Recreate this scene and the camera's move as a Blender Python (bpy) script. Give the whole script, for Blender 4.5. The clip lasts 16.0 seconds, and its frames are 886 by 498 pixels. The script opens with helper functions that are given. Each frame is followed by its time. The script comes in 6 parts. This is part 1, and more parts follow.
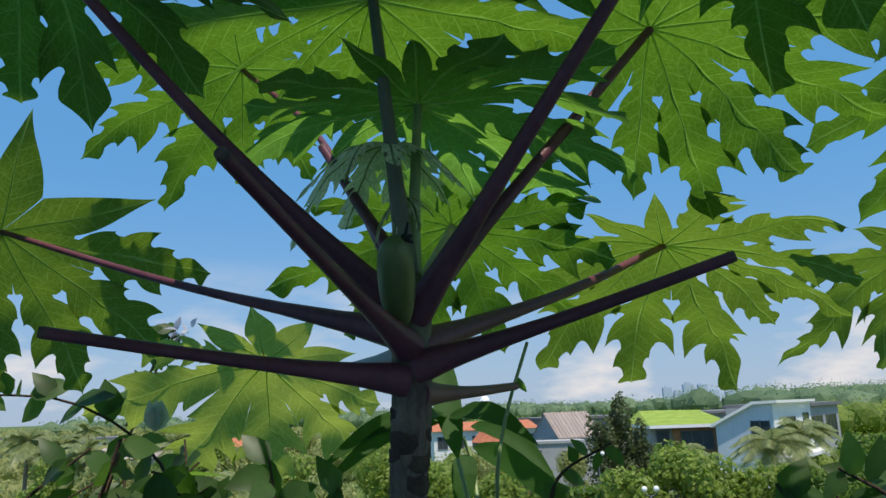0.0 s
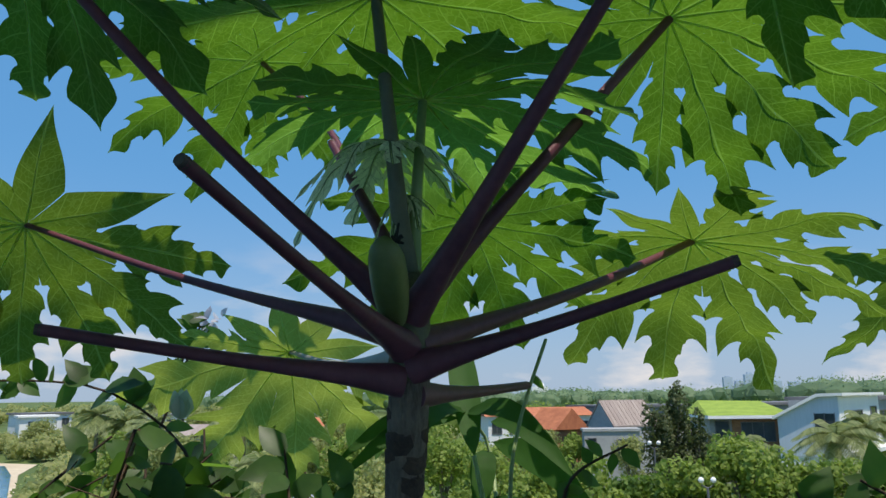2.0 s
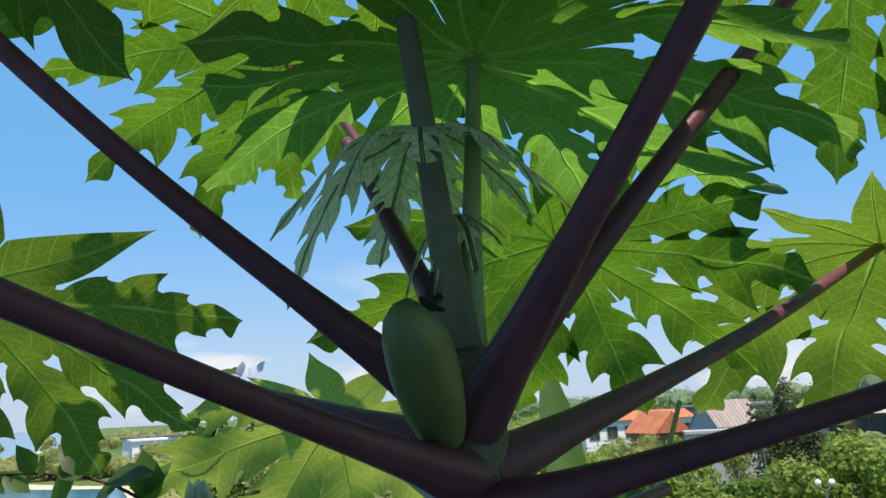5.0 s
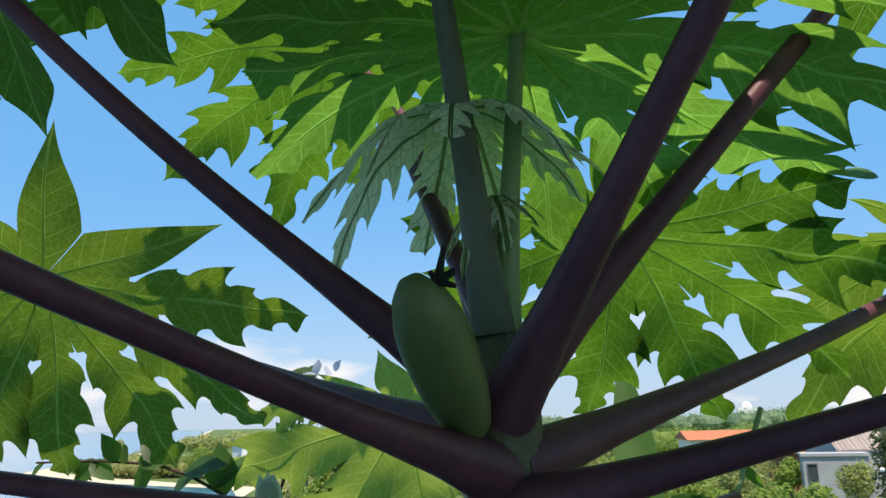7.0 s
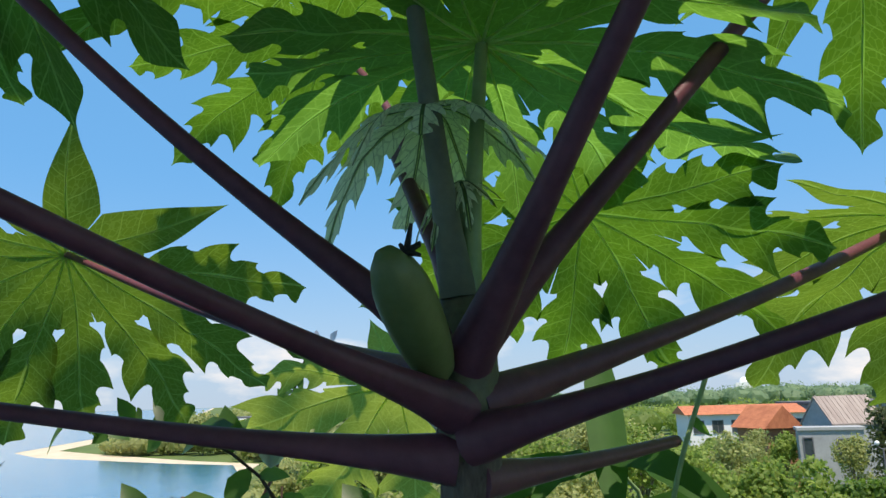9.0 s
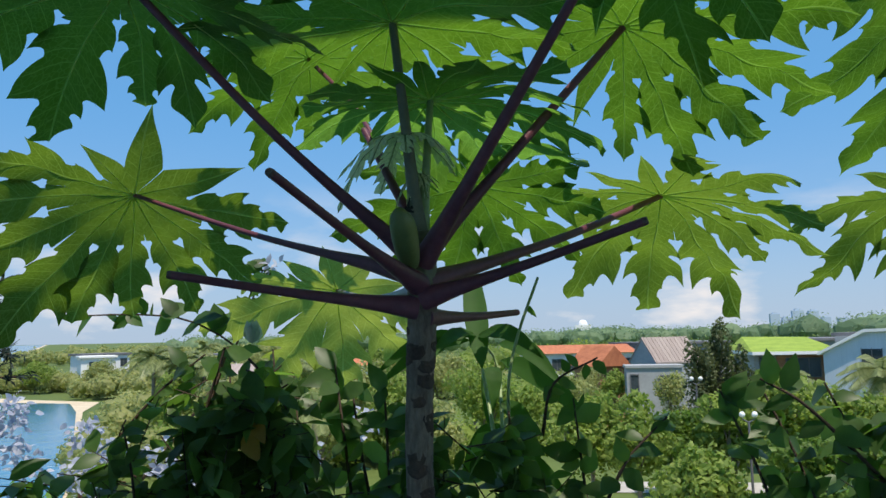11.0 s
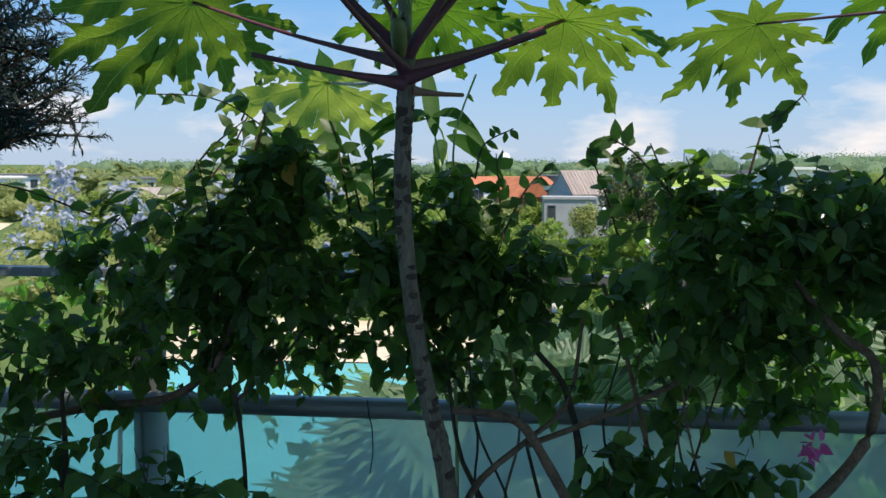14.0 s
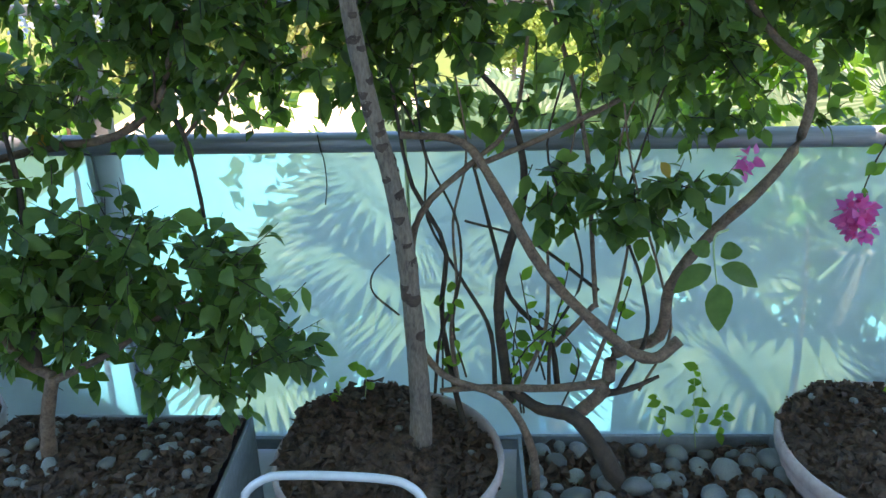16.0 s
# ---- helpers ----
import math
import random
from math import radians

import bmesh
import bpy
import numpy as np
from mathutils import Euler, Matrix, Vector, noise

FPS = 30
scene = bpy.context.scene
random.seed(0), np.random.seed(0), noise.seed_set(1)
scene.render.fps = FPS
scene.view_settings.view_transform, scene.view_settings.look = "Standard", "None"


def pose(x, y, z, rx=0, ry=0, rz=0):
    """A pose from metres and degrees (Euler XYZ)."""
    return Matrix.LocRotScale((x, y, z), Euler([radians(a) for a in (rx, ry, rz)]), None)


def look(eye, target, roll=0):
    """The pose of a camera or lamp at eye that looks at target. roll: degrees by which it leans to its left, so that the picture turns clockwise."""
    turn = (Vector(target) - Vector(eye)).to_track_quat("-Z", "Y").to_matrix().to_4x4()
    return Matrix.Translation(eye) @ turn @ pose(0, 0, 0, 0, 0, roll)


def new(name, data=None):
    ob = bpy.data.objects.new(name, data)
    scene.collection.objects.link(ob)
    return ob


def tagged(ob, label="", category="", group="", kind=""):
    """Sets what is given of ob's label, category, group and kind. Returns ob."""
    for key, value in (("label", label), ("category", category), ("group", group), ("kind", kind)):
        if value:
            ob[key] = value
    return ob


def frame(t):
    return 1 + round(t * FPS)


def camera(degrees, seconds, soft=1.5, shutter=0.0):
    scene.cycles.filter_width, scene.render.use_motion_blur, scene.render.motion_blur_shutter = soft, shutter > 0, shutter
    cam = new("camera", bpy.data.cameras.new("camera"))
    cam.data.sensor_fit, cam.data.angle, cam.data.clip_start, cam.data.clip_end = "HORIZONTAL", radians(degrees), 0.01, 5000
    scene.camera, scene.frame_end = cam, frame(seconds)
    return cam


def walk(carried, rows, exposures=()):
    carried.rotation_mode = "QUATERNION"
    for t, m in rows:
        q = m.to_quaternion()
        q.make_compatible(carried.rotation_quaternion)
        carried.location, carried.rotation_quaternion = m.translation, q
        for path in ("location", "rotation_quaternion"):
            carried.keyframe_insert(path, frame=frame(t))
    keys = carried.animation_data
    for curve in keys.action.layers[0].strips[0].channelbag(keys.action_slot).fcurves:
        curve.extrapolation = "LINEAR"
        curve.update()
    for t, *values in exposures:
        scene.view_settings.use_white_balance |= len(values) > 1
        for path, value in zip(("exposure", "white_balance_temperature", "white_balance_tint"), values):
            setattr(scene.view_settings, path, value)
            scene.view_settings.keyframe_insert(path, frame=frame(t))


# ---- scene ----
cam = camera(60.2, 16.0)
PATH = [
    (0, (0.081, 0.236, 1.767), (-0.003, 2.191, 2.18), -2.0),
    (0.5, (0.112, 0.188, 1.761), (-0.038, 2.146, 2.143), -1.5),
    (1, (0.149, 0.16, 1.761), (-0.052, 2.115, 2.133), -1.0),
    (1.5, (0.171, 0.165, 1.79), (-0.058, 2.116, 2.162), -0.6),
    (2, (0.133, 0.249, 1.781), (-0.099, 2.2, 2.159), -0.7),
    (2.5, (0.084, 0.373, 1.782), (-0.147, 2.326, 2.145), -0.2),
    (3, (0.079, 0.414, 1.788), (-0.157, 2.367, 2.148), -1.1),
    (3.5, (0.118, 0.453, 1.803), (-0.153, 2.403, 2.154), -1.7),
    (4, (0.119, 0.478, 1.82), (-0.206, 2.419, 2.175), -2.5),
    (4.5, (0.117, 0.502, 1.827), (-0.275, 2.428, 2.2), -3.0),
    (5, (0.105, 0.528, 1.861), (-0.34, 2.435, 2.268), -3.2),
    (7.5, (0.144, 0.56, 1.847), (-0.573, 2.374, 2.29), -1.4),
    (8, (0.156, 0.535, 1.847), (-0.553, 2.356, 2.276), -2.1),
    (8.5, (0.169, 0.511, 1.836), (-0.536, 2.336, 2.252), -2.0),
    (9, (0.175, 0.493, 1.83), (-0.519, 2.328, 2.217), -1.7),
    (9.5, (0.196, 0.448, 1.789), (-0.456, 2.307, 2.132), -1.5),
    (11.8, (0.238, -0.322, 1.758), (0.01, 1.659, 1.916), -1.0),
    (12, (0.263, -0.392, 1.76), (0.044, 1.592, 1.899), -1.0),
    (12.5, (0.304, -0.524, 1.731), (0.094, 1.463, 1.82), -1.0),
    (13, (0.273, -0.571, 1.726), (0.083, 1.42, 1.744), -0.6),
    (13.5, (0.226, -0.614, 1.702), (0.057, 1.377, 1.622), -0.2),
    (14, (0.216, -0.625, 1.631), (0.063, 1.357, 1.414), 0.3),
    (14.5, (0.221, -0.652, 1.597), (0.082, 1.304, 1.201), 0.3),
    (15, (0.219, -0.642, 1.581), (0.111, 1.266, 0.994), -0.0),
    (15.5, (0.237, -0.662, 1.551), (0.157, 1.205, 0.839), -0.6),
    (16, (0.262, -0.662, 1.532), (0.199, 1.175, 0.743), -1.2),
]
EXPOSURES = [(0, -0.1, 6950, 12), (2, -0.12, 6950, 12), (3, 0.0, 6950, 12), (4.5, 0.25, 7350, 14), (7, 0.35, 7400, 13), (9, 0.25, 7300, 12), (11, 0.05, 7000, 12), (12.5, -0.05, 6950, 12), (13.2, 0.1, 7000, 12), (14.0, 0.2, 7150, 13), (14.5, 0.6, 7400, 17), (15, 1.4, 7800, 25), (16, 2.1, 8200, 31)]
walk(cam, [(t, look(eye, target, roll)) for t, eye, target, roll in PATH], EXPOSURES)

# ---- light ----
SUN_AZ, SUN_EL = -60.0, 70.0          # degrees from +x towards +y, and above the horizon
sun = new("sun", bpy.data.lights.new("sun", "SUN"))
sun.data.energy, sun.data.angle, sun.data.color = 5.0, radians(0.6), (1.0, 0.95, 0.86)
sun.matrix_world = look((math.cos(radians(SUN_AZ)) * 40, math.sin(radians(SUN_AZ)) * 40, 40 * math.tan(radians(SUN_EL))), (0, 0, 0))

world = bpy.data.worlds.new("sky")
scene.world = world
world.use_nodes = True
wn, wl = world.node_tree.nodes, world.node_tree.links
wn.clear()
w_out, w_bg, sky = wn.new("ShaderNodeOutputWorld"), wn.new("ShaderNodeBackground"), wn.new("ShaderNodeTexSky")
sky.sky_type, sky.sun_disc = "NISHITA", False
sky.sun_elevation, sky.sun_rotation = radians(SUN_EL), radians(90 - SUN_AZ)
sky.air_density, sky.dust_density, sky.ozone_density = 1.0, 0.15, 3.0
w_bg.inputs[1].default_value = 0.15
w_hsv = wn.new("ShaderNodeHueSaturation")
w_hsv.inputs["Saturation"].default_value = 1.2
wl.new(sky.outputs[0], w_hsv.inputs["Color"])
w_day = wn.new("ShaderNodeMixRGB")          # bright humid air over the whole sky
w_day.inputs[0].default_value = 0.72
w_day.inputs[2].default_value = (0.80, 2.72, 5.6, 1)
wl.new(w_hsv.outputs[0], w_day.inputs[1])
# low cumulus and haze above the horizon
w_co, w_map, w_noise, w_ramp = wn.new("ShaderNodeTexCoord"), wn.new("ShaderNodeMapping"), wn.new("ShaderNodeTexNoise"), wn.new("ShaderNodeValToRGB")
w_map.inputs["Scale"].default_value = (3.2, 3.2, 9.0)
w_noise.inputs["Scale"].default_value, w_noise.inputs["Detail"].default_value, w_noise.inputs["Roughness"].default_value = 1.7, 7.0, 0.55
w_ramp.color_ramp.elements[0].position, w_ramp.color_ramp.elements[1].position = 0.50, 0.66
w_sep, w_low, w_mul, w_mix = wn.new("ShaderNodeSeparateXYZ"), wn.new("ShaderNodeMapRange"), wn.new("ShaderNodeMath"), wn.new("ShaderNodeMixRGB")
w_low.inputs["From Min"].default_value, w_low.inputs["From Max"].default_value = 0.20, 0.03
w_mul.operation = "MULTIPLY"
w_mix.inputs[2].default_value = (5.4, 5.5, 5.8, 1)
wl.new(w_co.outputs["Generated"], w_map.inputs[0]), wl.new(w_map.outputs[0], w_noise.inputs["Vector"]), wl.new(w_noise.outputs[0], w_ramp.inputs[0])
wl.new(w_co.outputs["Generated"], w_sep.inputs[0]), wl.new(w_sep.outputs[2], w_low.inputs[0])
wl.new(w_ramp.outputs[0], w_mul.inputs[0]), wl.new(w_low.outputs[0], w_mul.inputs[1])
wl.new(w_mul.outputs[0], w_mix.inputs[0])
w_haze, w_low2, w_soft = wn.new("ShaderNodeMixRGB"), wn.new("ShaderNodeMapRange"), wn.new("ShaderNodeMath")
w_low2.inputs["From Min"].default_value, w_low2.inputs["From Max"].default_value = 0.30, -0.02
w_soft.operation = "POWER"
w_soft.inputs[1].default_value = 1.8
w_haze.inputs[2].default_value = (2.7, 3.6, 4.8, 1)
wl.new(w_sep.outputs[2], w_low2.inputs[0]), wl.new(w_low2.outputs[0], w_soft.inputs[0]), wl.new(w_soft.outputs[0], w_haze.inputs[0])
wl.new(w_day.outputs[0], w_haze.inputs[1]), wl.new(w_haze.outputs[0], w_mix.inputs[1])
wl.new(w_mix.outputs[0], w_bg.inputs[0]), wl.new(w_bg.outputs[0], w_out.inputs[0])


# ---- materials ----
def nodes_of(name):
    m = bpy.data.materials.new(name)
    m.use_nodes = True
    n = m.node_tree.nodes
    return m, n, m.node_tree.links, n["Principled BSDF"], n["Material Output"]


def noise_node(n, l, scale, detail=4.0, rough=0.6, vector=None):
    k = n.new("ShaderNodeTexNoise")
    k.inputs["Scale"].default_value, k.inputs["Detail"].default_value, k.inputs["Roughness"].default_value = scale, detail, rough
    if vector:
        l.new(vector, k.inputs["Vector"])
    return k


def ramp_node(n, l, source, stops):
    r = n.new("ShaderNodeValToRGB")
    while len(r.color_ramp.elements) < len(stops):
        r.color_ramp.elements.new(0.5)
    for e, (p, c) in zip(r.color_ramp.elements, stops):
        e.position, e.color = p, (*c, 1)
    l.new(source, r.inputs[0])
    return r


def surface(name, dark, light, scale, rough=0.6, metal=0.0, bump=0.2, fine=8.0, grain=0.35, stretch=(1, 1, 1), vary=0.0, gloss=0.5):
    """A surface with a broad and a fine variation of colour, and fine relief."""
    m, n, l, b, out = nodes_of(name)
    co, mp = n.new("ShaderNodeTexCoord"), n.new("ShaderNodeMapping")
    mp.inputs["Scale"].default_value = stretch
    l.new(co.outputs["Object"], mp.inputs[0])
    big, small = noise_node(n, l, scale, 5, 0.6, mp.outputs[0]), noise_node(n, l, scale * fine, 6, 0.7, mp.outputs[0])
    mix = n.new("ShaderNodeMath")
    mix.operation = "MULTIPLY_ADD"
    mix.inputs[1].default_value = grain
    l.new(small.outputs[0], mix.inputs[0])
    sub = n.new("ShaderNodeMath")
    sub.operation = "MULTIPLY_ADD"
    sub.inputs[1].default_value, sub.inputs[2].default_value = 1 - grain, 0.0
    l.new(big.outputs[0], sub.inputs[0]), l.new(sub.outputs[0], mix.inputs[2])
    r = ramp_node(n, l, mix.outputs[0], [(0.34, dark), (0.66, light)])
    colour = r.outputs[0]
    if vary:
        info, hsv = n.new("ShaderNodeObjectInfo"), n.new("ShaderNodeHueSaturation")
        rng = n.new("ShaderNodeMapRange")
        rng.inputs["To Min"].default_value, rng.inputs["To Max"].default_value = 1 - vary, 1 + vary
        l.new(info.outputs["Random"], rng.inputs[0]), l.new(rng.outputs[0], hsv.inputs["Value"]), l.new(colour, hsv.inputs["Color"])
        colour = hsv.outputs[0]
    l.new(colour, b.inputs["Base Color"])
    b.inputs["Metallic"].default_value, b.inputs["Roughness"].default_value, b.inputs["Specular IOR Level"].default_value = metal, rough, gloss
    if bump:
        k = n.new("ShaderNodeBump")
        k.inputs["Strength"].default_value, k.inputs["Distance"].default_value = bump, 0.01
        l.new(mix.outputs[0], k.inputs["Height"]), l.new(k.outputs[0], b.inputs["Normal"])
    return m


def foliage(name, dark, light, through_dark, through_light, share=0.45, rough=0.45, scale=30.0, gloss=0.35):
    """Thin leaves: light is both thrown back and let through; each leaf has its own tone."""
    m, n, l, b, out = nodes_of(name)
    geo, co = n.new("ShaderNodeNewGeometry"), n.new("ShaderNodeTexCoord")
    spots = noise_node(n, l, scale, 4, 0.6, co.outputs["Object"])
    add = n.new("ShaderNodeMath")
    add.operation = "MULTIPLY_ADD"
    add.inputs[1].default_value = 0.55
    half = n.new("ShaderNodeMath")
    half.operation = "MULTIPLY"
    half.inputs[1].default_value = 0.45
    l.new(geo.outputs["Random Per Island"], half.inputs[0]), l.new(spots.outputs[0], add.inputs[0]), l.new(half.outputs[0], add.inputs[2])
    r1 = ramp_node(n, l, add.outputs[0], [(0.25, dark), (0.72, light)])
    r2 = ramp_node(n, l, add.outputs[0], [(0.25, through_dark), (0.72, through_light)])
    l.new(r1.outputs[0], b.inputs["Base Color"])
    b.inputs["Roughness"].default_value, b.inputs["Specular IOR Level"].default_value = rough, gloss
    t, mix = n.new("ShaderNodeBsdfTranslucent"), n.new("ShaderNodeMixShader")
    mix.inputs[0].default_value = share
    l.new(r2.outputs[0], t.inputs[0]), l.new(b.outputs[0], mix.inputs[1]), l.new(t.outputs[0], mix.inputs[2]), l.new(mix.outputs[0], out.inputs[0])
    return m


def veined_leaf(name, dark, light, through_dark, through_light, vein, share=0.5, spacing=0.021):
    """A large lobed blade: side veins run on lines of equal u of the unfolded lobe, a fine net lies between them."""
    m, n, l, b, out = nodes_of(name)
    uv, sep = n.new("ShaderNodeUVMap"), n.new("ShaderNodeSeparateXYZ")
    uv.uv_map = "UVMap"
    l.new(uv.outputs[0], sep.inputs[0])

    def math_node(op, a, c=None, val=0.0):
        k = n.new("ShaderNodeMath")
        k.operation = op
        l.new(a, k.inputs[0])
        if c is not None:
            l.new(c, k.inputs[1])
        else:
            k.inputs[1].default_value = val
        return k.outputs[0]
    wob = noise_node(n, l, 40, 2, 0.5, uv.outputs[0])
    u = math_node("ADD", sep.outputs[0], math_node("MULTIPLY", wob.outputs[0], None, 0.006))
    line = math_node("ABSOLUTE", math_node("SUBTRACT", math_node("FRACT", math_node("DIVIDE", u, None, spacing)), None, 0.5))
    side = math_node("LESS_THAN", line, None, 0.028)
    net = n.new("ShaderNodeTexVoronoi")
    net.feature = "DISTANCE_TO_EDGE"
    net.inputs["Scale"].default_value = 120.0
    l.new(uv.outputs[0], net.inputs["Vector"])
    fine = math_node("MULTIPLY", math_node("LESS_THAN", net.outputs["Distance"], None, 0.06), None, 0.28)
    spine = math_node("LESS_THAN", math_node("ABSOLUTE", sep.outputs[1]), None, 0.0016)
    mask = math_node("MAXIMUM", math_node("MAXIMUM", math_node("MULTIPLY", side, None, 0.72), spine), fine)
    co = n.new("ShaderNodeTexCoord")
    spots, patch = noise_node(n, l, 60, 5, 0.65, co.outputs["Object"]), noise_node(n, l, 7, 3, 0.5, co.outputs["Object"])
    tone = math_node("ADD", math_node("MULTIPLY", spots.outputs[0], None, 0.4), math_node("MULTIPLY", patch.outputs[0], None, 0.6))
    outs = []
    for a, c, v in ((dark, light, vein), (through_dark, through_light, tuple(x * 0.35 for x in through_dark) if sum(vein) < sum(dark) else tuple(min(1, x * 1.3 + 0.03) for x in through_light))):
        r = ramp_node(n, l, tone, [(0.3, a), (0.7, c)])
        k = n.new("ShaderNodeMixRGB")
        k.inputs[2].default_value = (*v, 1)
        l.new(mask, k.inputs[0]), l.new(r.outputs[0], k.inputs[1])
        outs.append(k.outputs[0])
    l.new(outs[0], b.inputs["Base Color"])
    b.inputs["Roughness"].default_value, b.inputs["Specular IOR Level"].default_value = 0.5, 0.22
    bump = n.new("ShaderNodeBump")
    bump.inputs["Strength"].default_value, bump.inputs["Distance"].default_value = 0.25, 0.002
    l.new(mask, bump.inputs["Height"]), l.new(bump.outputs[0], b.inputs["Normal"])
    t, mix = n.new("ShaderNodeBsdfTranslucent"), n.new("ShaderNodeMixShader")
    mix.inputs[0].default_value = share
    l.new(outs[1], t.inputs[0]), l.new(b.outputs[0], mix.inputs[1]), l.new(t.outputs[0], mix.inputs[2]), l.new(mix.outputs[0], out.inputs[0])
    return m


PAPAYA = veined_leaf("papaya_blade", (0.024, 0.070, 0.012), (0.042, 0.102, 0.018), (0.080, 0.205, 0.010), (0.140, 0.295, 0.018), (0.13, 0.24, 0.08), 0.49)
# Older leaves' yellower green, lightened further for the sun falling on them.
PAPAYA_OLD_LIT = veined_leaf("papaya_old_lit_blade", (0.046, 0.092, 0.016), (0.078, 0.13, 0.022), (0.108, 0.208, 0.014), (0.172, 0.282, 0.024), (0.20, 0.30, 0.12))
# Yellowing old leaf; extra brightness in its colour replaces sun lost to shadow.
PAPAYA_PALE = veined_leaf("papaya_yellowing_blade", (0.11, 0.16, 0.030), (0.17, 0.21, 0.045), (0.26, 0.36, 0.040), (0.36, 0.45, 0.070), (0.26, 0.33, 0.14), 0.6)
# Lighter copy of PAPAYA for one leaf, in place of sun on it.
PAPAYA_LIT = veined_leaf("papaya_lit_blade", (0.045, 0.115, 0.030), (0.075, 0.165, 0.045), (0.10, 0.25, 0.026), (0.165, 0.36, 0.044), (0.17, 0.28, 0.10), 0.58)
PAPAYA_YOUNG = veined_leaf("papaya_young_blade", (0.72, 0.78, 0.56), (0.84, 0.88, 0.70), (0.76, 0.86, 0.50), (0.86, 0.93, 0.64), (0.05, 0.13, 0.03), 0.55, 0.0085)
RIB = foliage("leaf_rib", (0.36, 0.46, 0.20), (0.46, 0.56, 0.26), (0.70, 0.86, 0.36), (0.80, 0.94, 0.44), 0.72, 0.6, gloss=0.15)
PETIOLE = surface("purple_petiole", (0.078, 0.022, 0.036), (0.170, 0.056, 0.076), 7, 0.42, bump=0.10, fine=16, gloss=0.32)
PETIOLE_DUSK = surface("dull_purple_green_petiole", (0.110, 0.115, 0.080), (0.200, 0.205, 0.140), 6, 0.5, bump=0.10, fine=16, gloss=0.25)
PETIOLE_GREEN = surface("green_petiole", (0.18, 0.27, 0.10), (0.30, 0.39, 0.17), 9, 0.42, bump=0.1, fine=14)
STEM_TOP = surface("green_brown_stem", (0.080, 0.072, 0.034), (0.160, 0.150, 0.075), 30, 0.55, bump=0.3)
PETIOLE_PALE = surface("pale_petiole", (0.20, 0.20, 0.19), (0.34, 0.33, 0.32), 12, 0.5, bump=0.1)
STUB = surface("cut_face", (0.05, 0.035, 0.03), (0.12, 0.09, 0.07), 60, 0.9)
TRUNK_PAPAYA = surface("papaya_bark", (0.098, 0.066, 0.050), (0.28, 0.215, 0.165), 48, 0.8, bump=1.0, fine=4, grain=0.5, stretch=(1, 1, 0.3))
SCAR = surface("leaf_scar", (0.040, 0.022, 0.017), (0.115, 0.072, 0.052), 45, 0.9, bump=0.6)
FRUIT = surface("papaya_skin", (0.095, 0.125, 0.036), (0.155, 0.190, 0.066), 14, 0.45, bump=0.06, fine=10)
BLACK = surface("dry_flower_end", (0.006, 0.006, 0.005), (0.02, 0.02, 0.015), 60, 0.9)
BARK = surface("bougainvillea_bark", (0.065, 0.034, 0.022), (0.29, 0.175, 0.115), 40, 0.85, bump=0.9, fine=5, grain=0.5)
BARK_DARK = surface("dark_bark", (0.024, 0.015, 0.010), (0.085, 0.052, 0.034), 34, 0.9, bump=0.7, fine=5)
LEAF = foliage("bougainvillea_leaf", (0.032, 0.072, 0.024), (0.084, 0.152, 0.042), (0.08, 0.21, 0.018), (0.21, 0.42, 0.05), 0.46, 0.42)
# Seedlings' own bright green; on the shrubs a sunlit copy of LEAF.
LEAF_LIT = foliage("young_and_sunlit_leaf", (0.06, 0.16, 0.02), (0.12, 0.26, 0.03), (0.16, 0.42, 0.02), (0.32, 0.60, 0.05), 0.45)
LEAF_YELLOW = foliage("yellowed_leaf", (0.30, 0.16, 0.02), (0.42, 0.26, 0.03), (0.4, 0.22, 0.02), (0.55, 0.32, 0.05), 0.4)
LEAF_BIG = foliage("glossy_leaf", (0.018, 0.055, 0.012), (0.04, 0.10, 0.02), (0.05, 0.18, 0.01), (0.12, 0.30, 0.02), 0.30, 0.6, 20, 0.15)
PINK = foliage("pink_bract", (0.80, 0.14, 0.38), (0.92, 0.24, 0.52), (0.9, 0.12, 0.45), (1.0, 0.25, 0.6), 0.5, 0.6)
BRACT_PALE = foliage("pale_bract", (0.38, 0.44, 0.38), (0.50, 0.56, 0.48), (0.48, 0.56, 0.44), (0.60, 0.68, 0.54), 0.55, 0.6)
LILAC = foliage("lilac_petal", (0.44, 0.46, 0.58), (0.62, 0.64, 0.74), (0.50, 0.53, 0.64), (0.66, 0.69, 0.78), 0.45, 0.6)
SOIL = surface("potting_soil", (0.012, 0.007, 0.005), (0.155, 0.090, 0.058), 40, 0.95, bump=1.0, fine=5)
PEBBLE = surface("river_pebble", (0.075, 0.085, 0.08), (0.21, 0.22, 0.20), 22, 0.6, bump=0.12, vary=0.4)
TERRA = surface("pale_terracotta", (0.34, 0.245, 0.225), (0.52, 0.41, 0.38), 7, 0.8, bump=0.25)
ZINC = surface("zinc_sheet", (0.16, 0.18, 0.18), (0.30, 0.33, 0.33), 6, 0.5, 0.35, bump=0.1)
STEEL = surface("brushed_steel", (0.20, 0.205, 0.21), (0.32, 0.325, 0.33), 5, 0.42, 0.5, bump=0.05, stretch=(0.3, 6, 6))
PALE_STEEL = surface("satin_pale_steel", (0.52, 0.53, 0.54), (0.68, 0.69, 0.70), 6, 0.35, 0.3, bump=0.03)
ALU = surface("grey_aluminium", (0.13, 0.15, 0.16), (0.24, 0.26, 0.27), 4, 0.45, 0.4, bump=0.08)
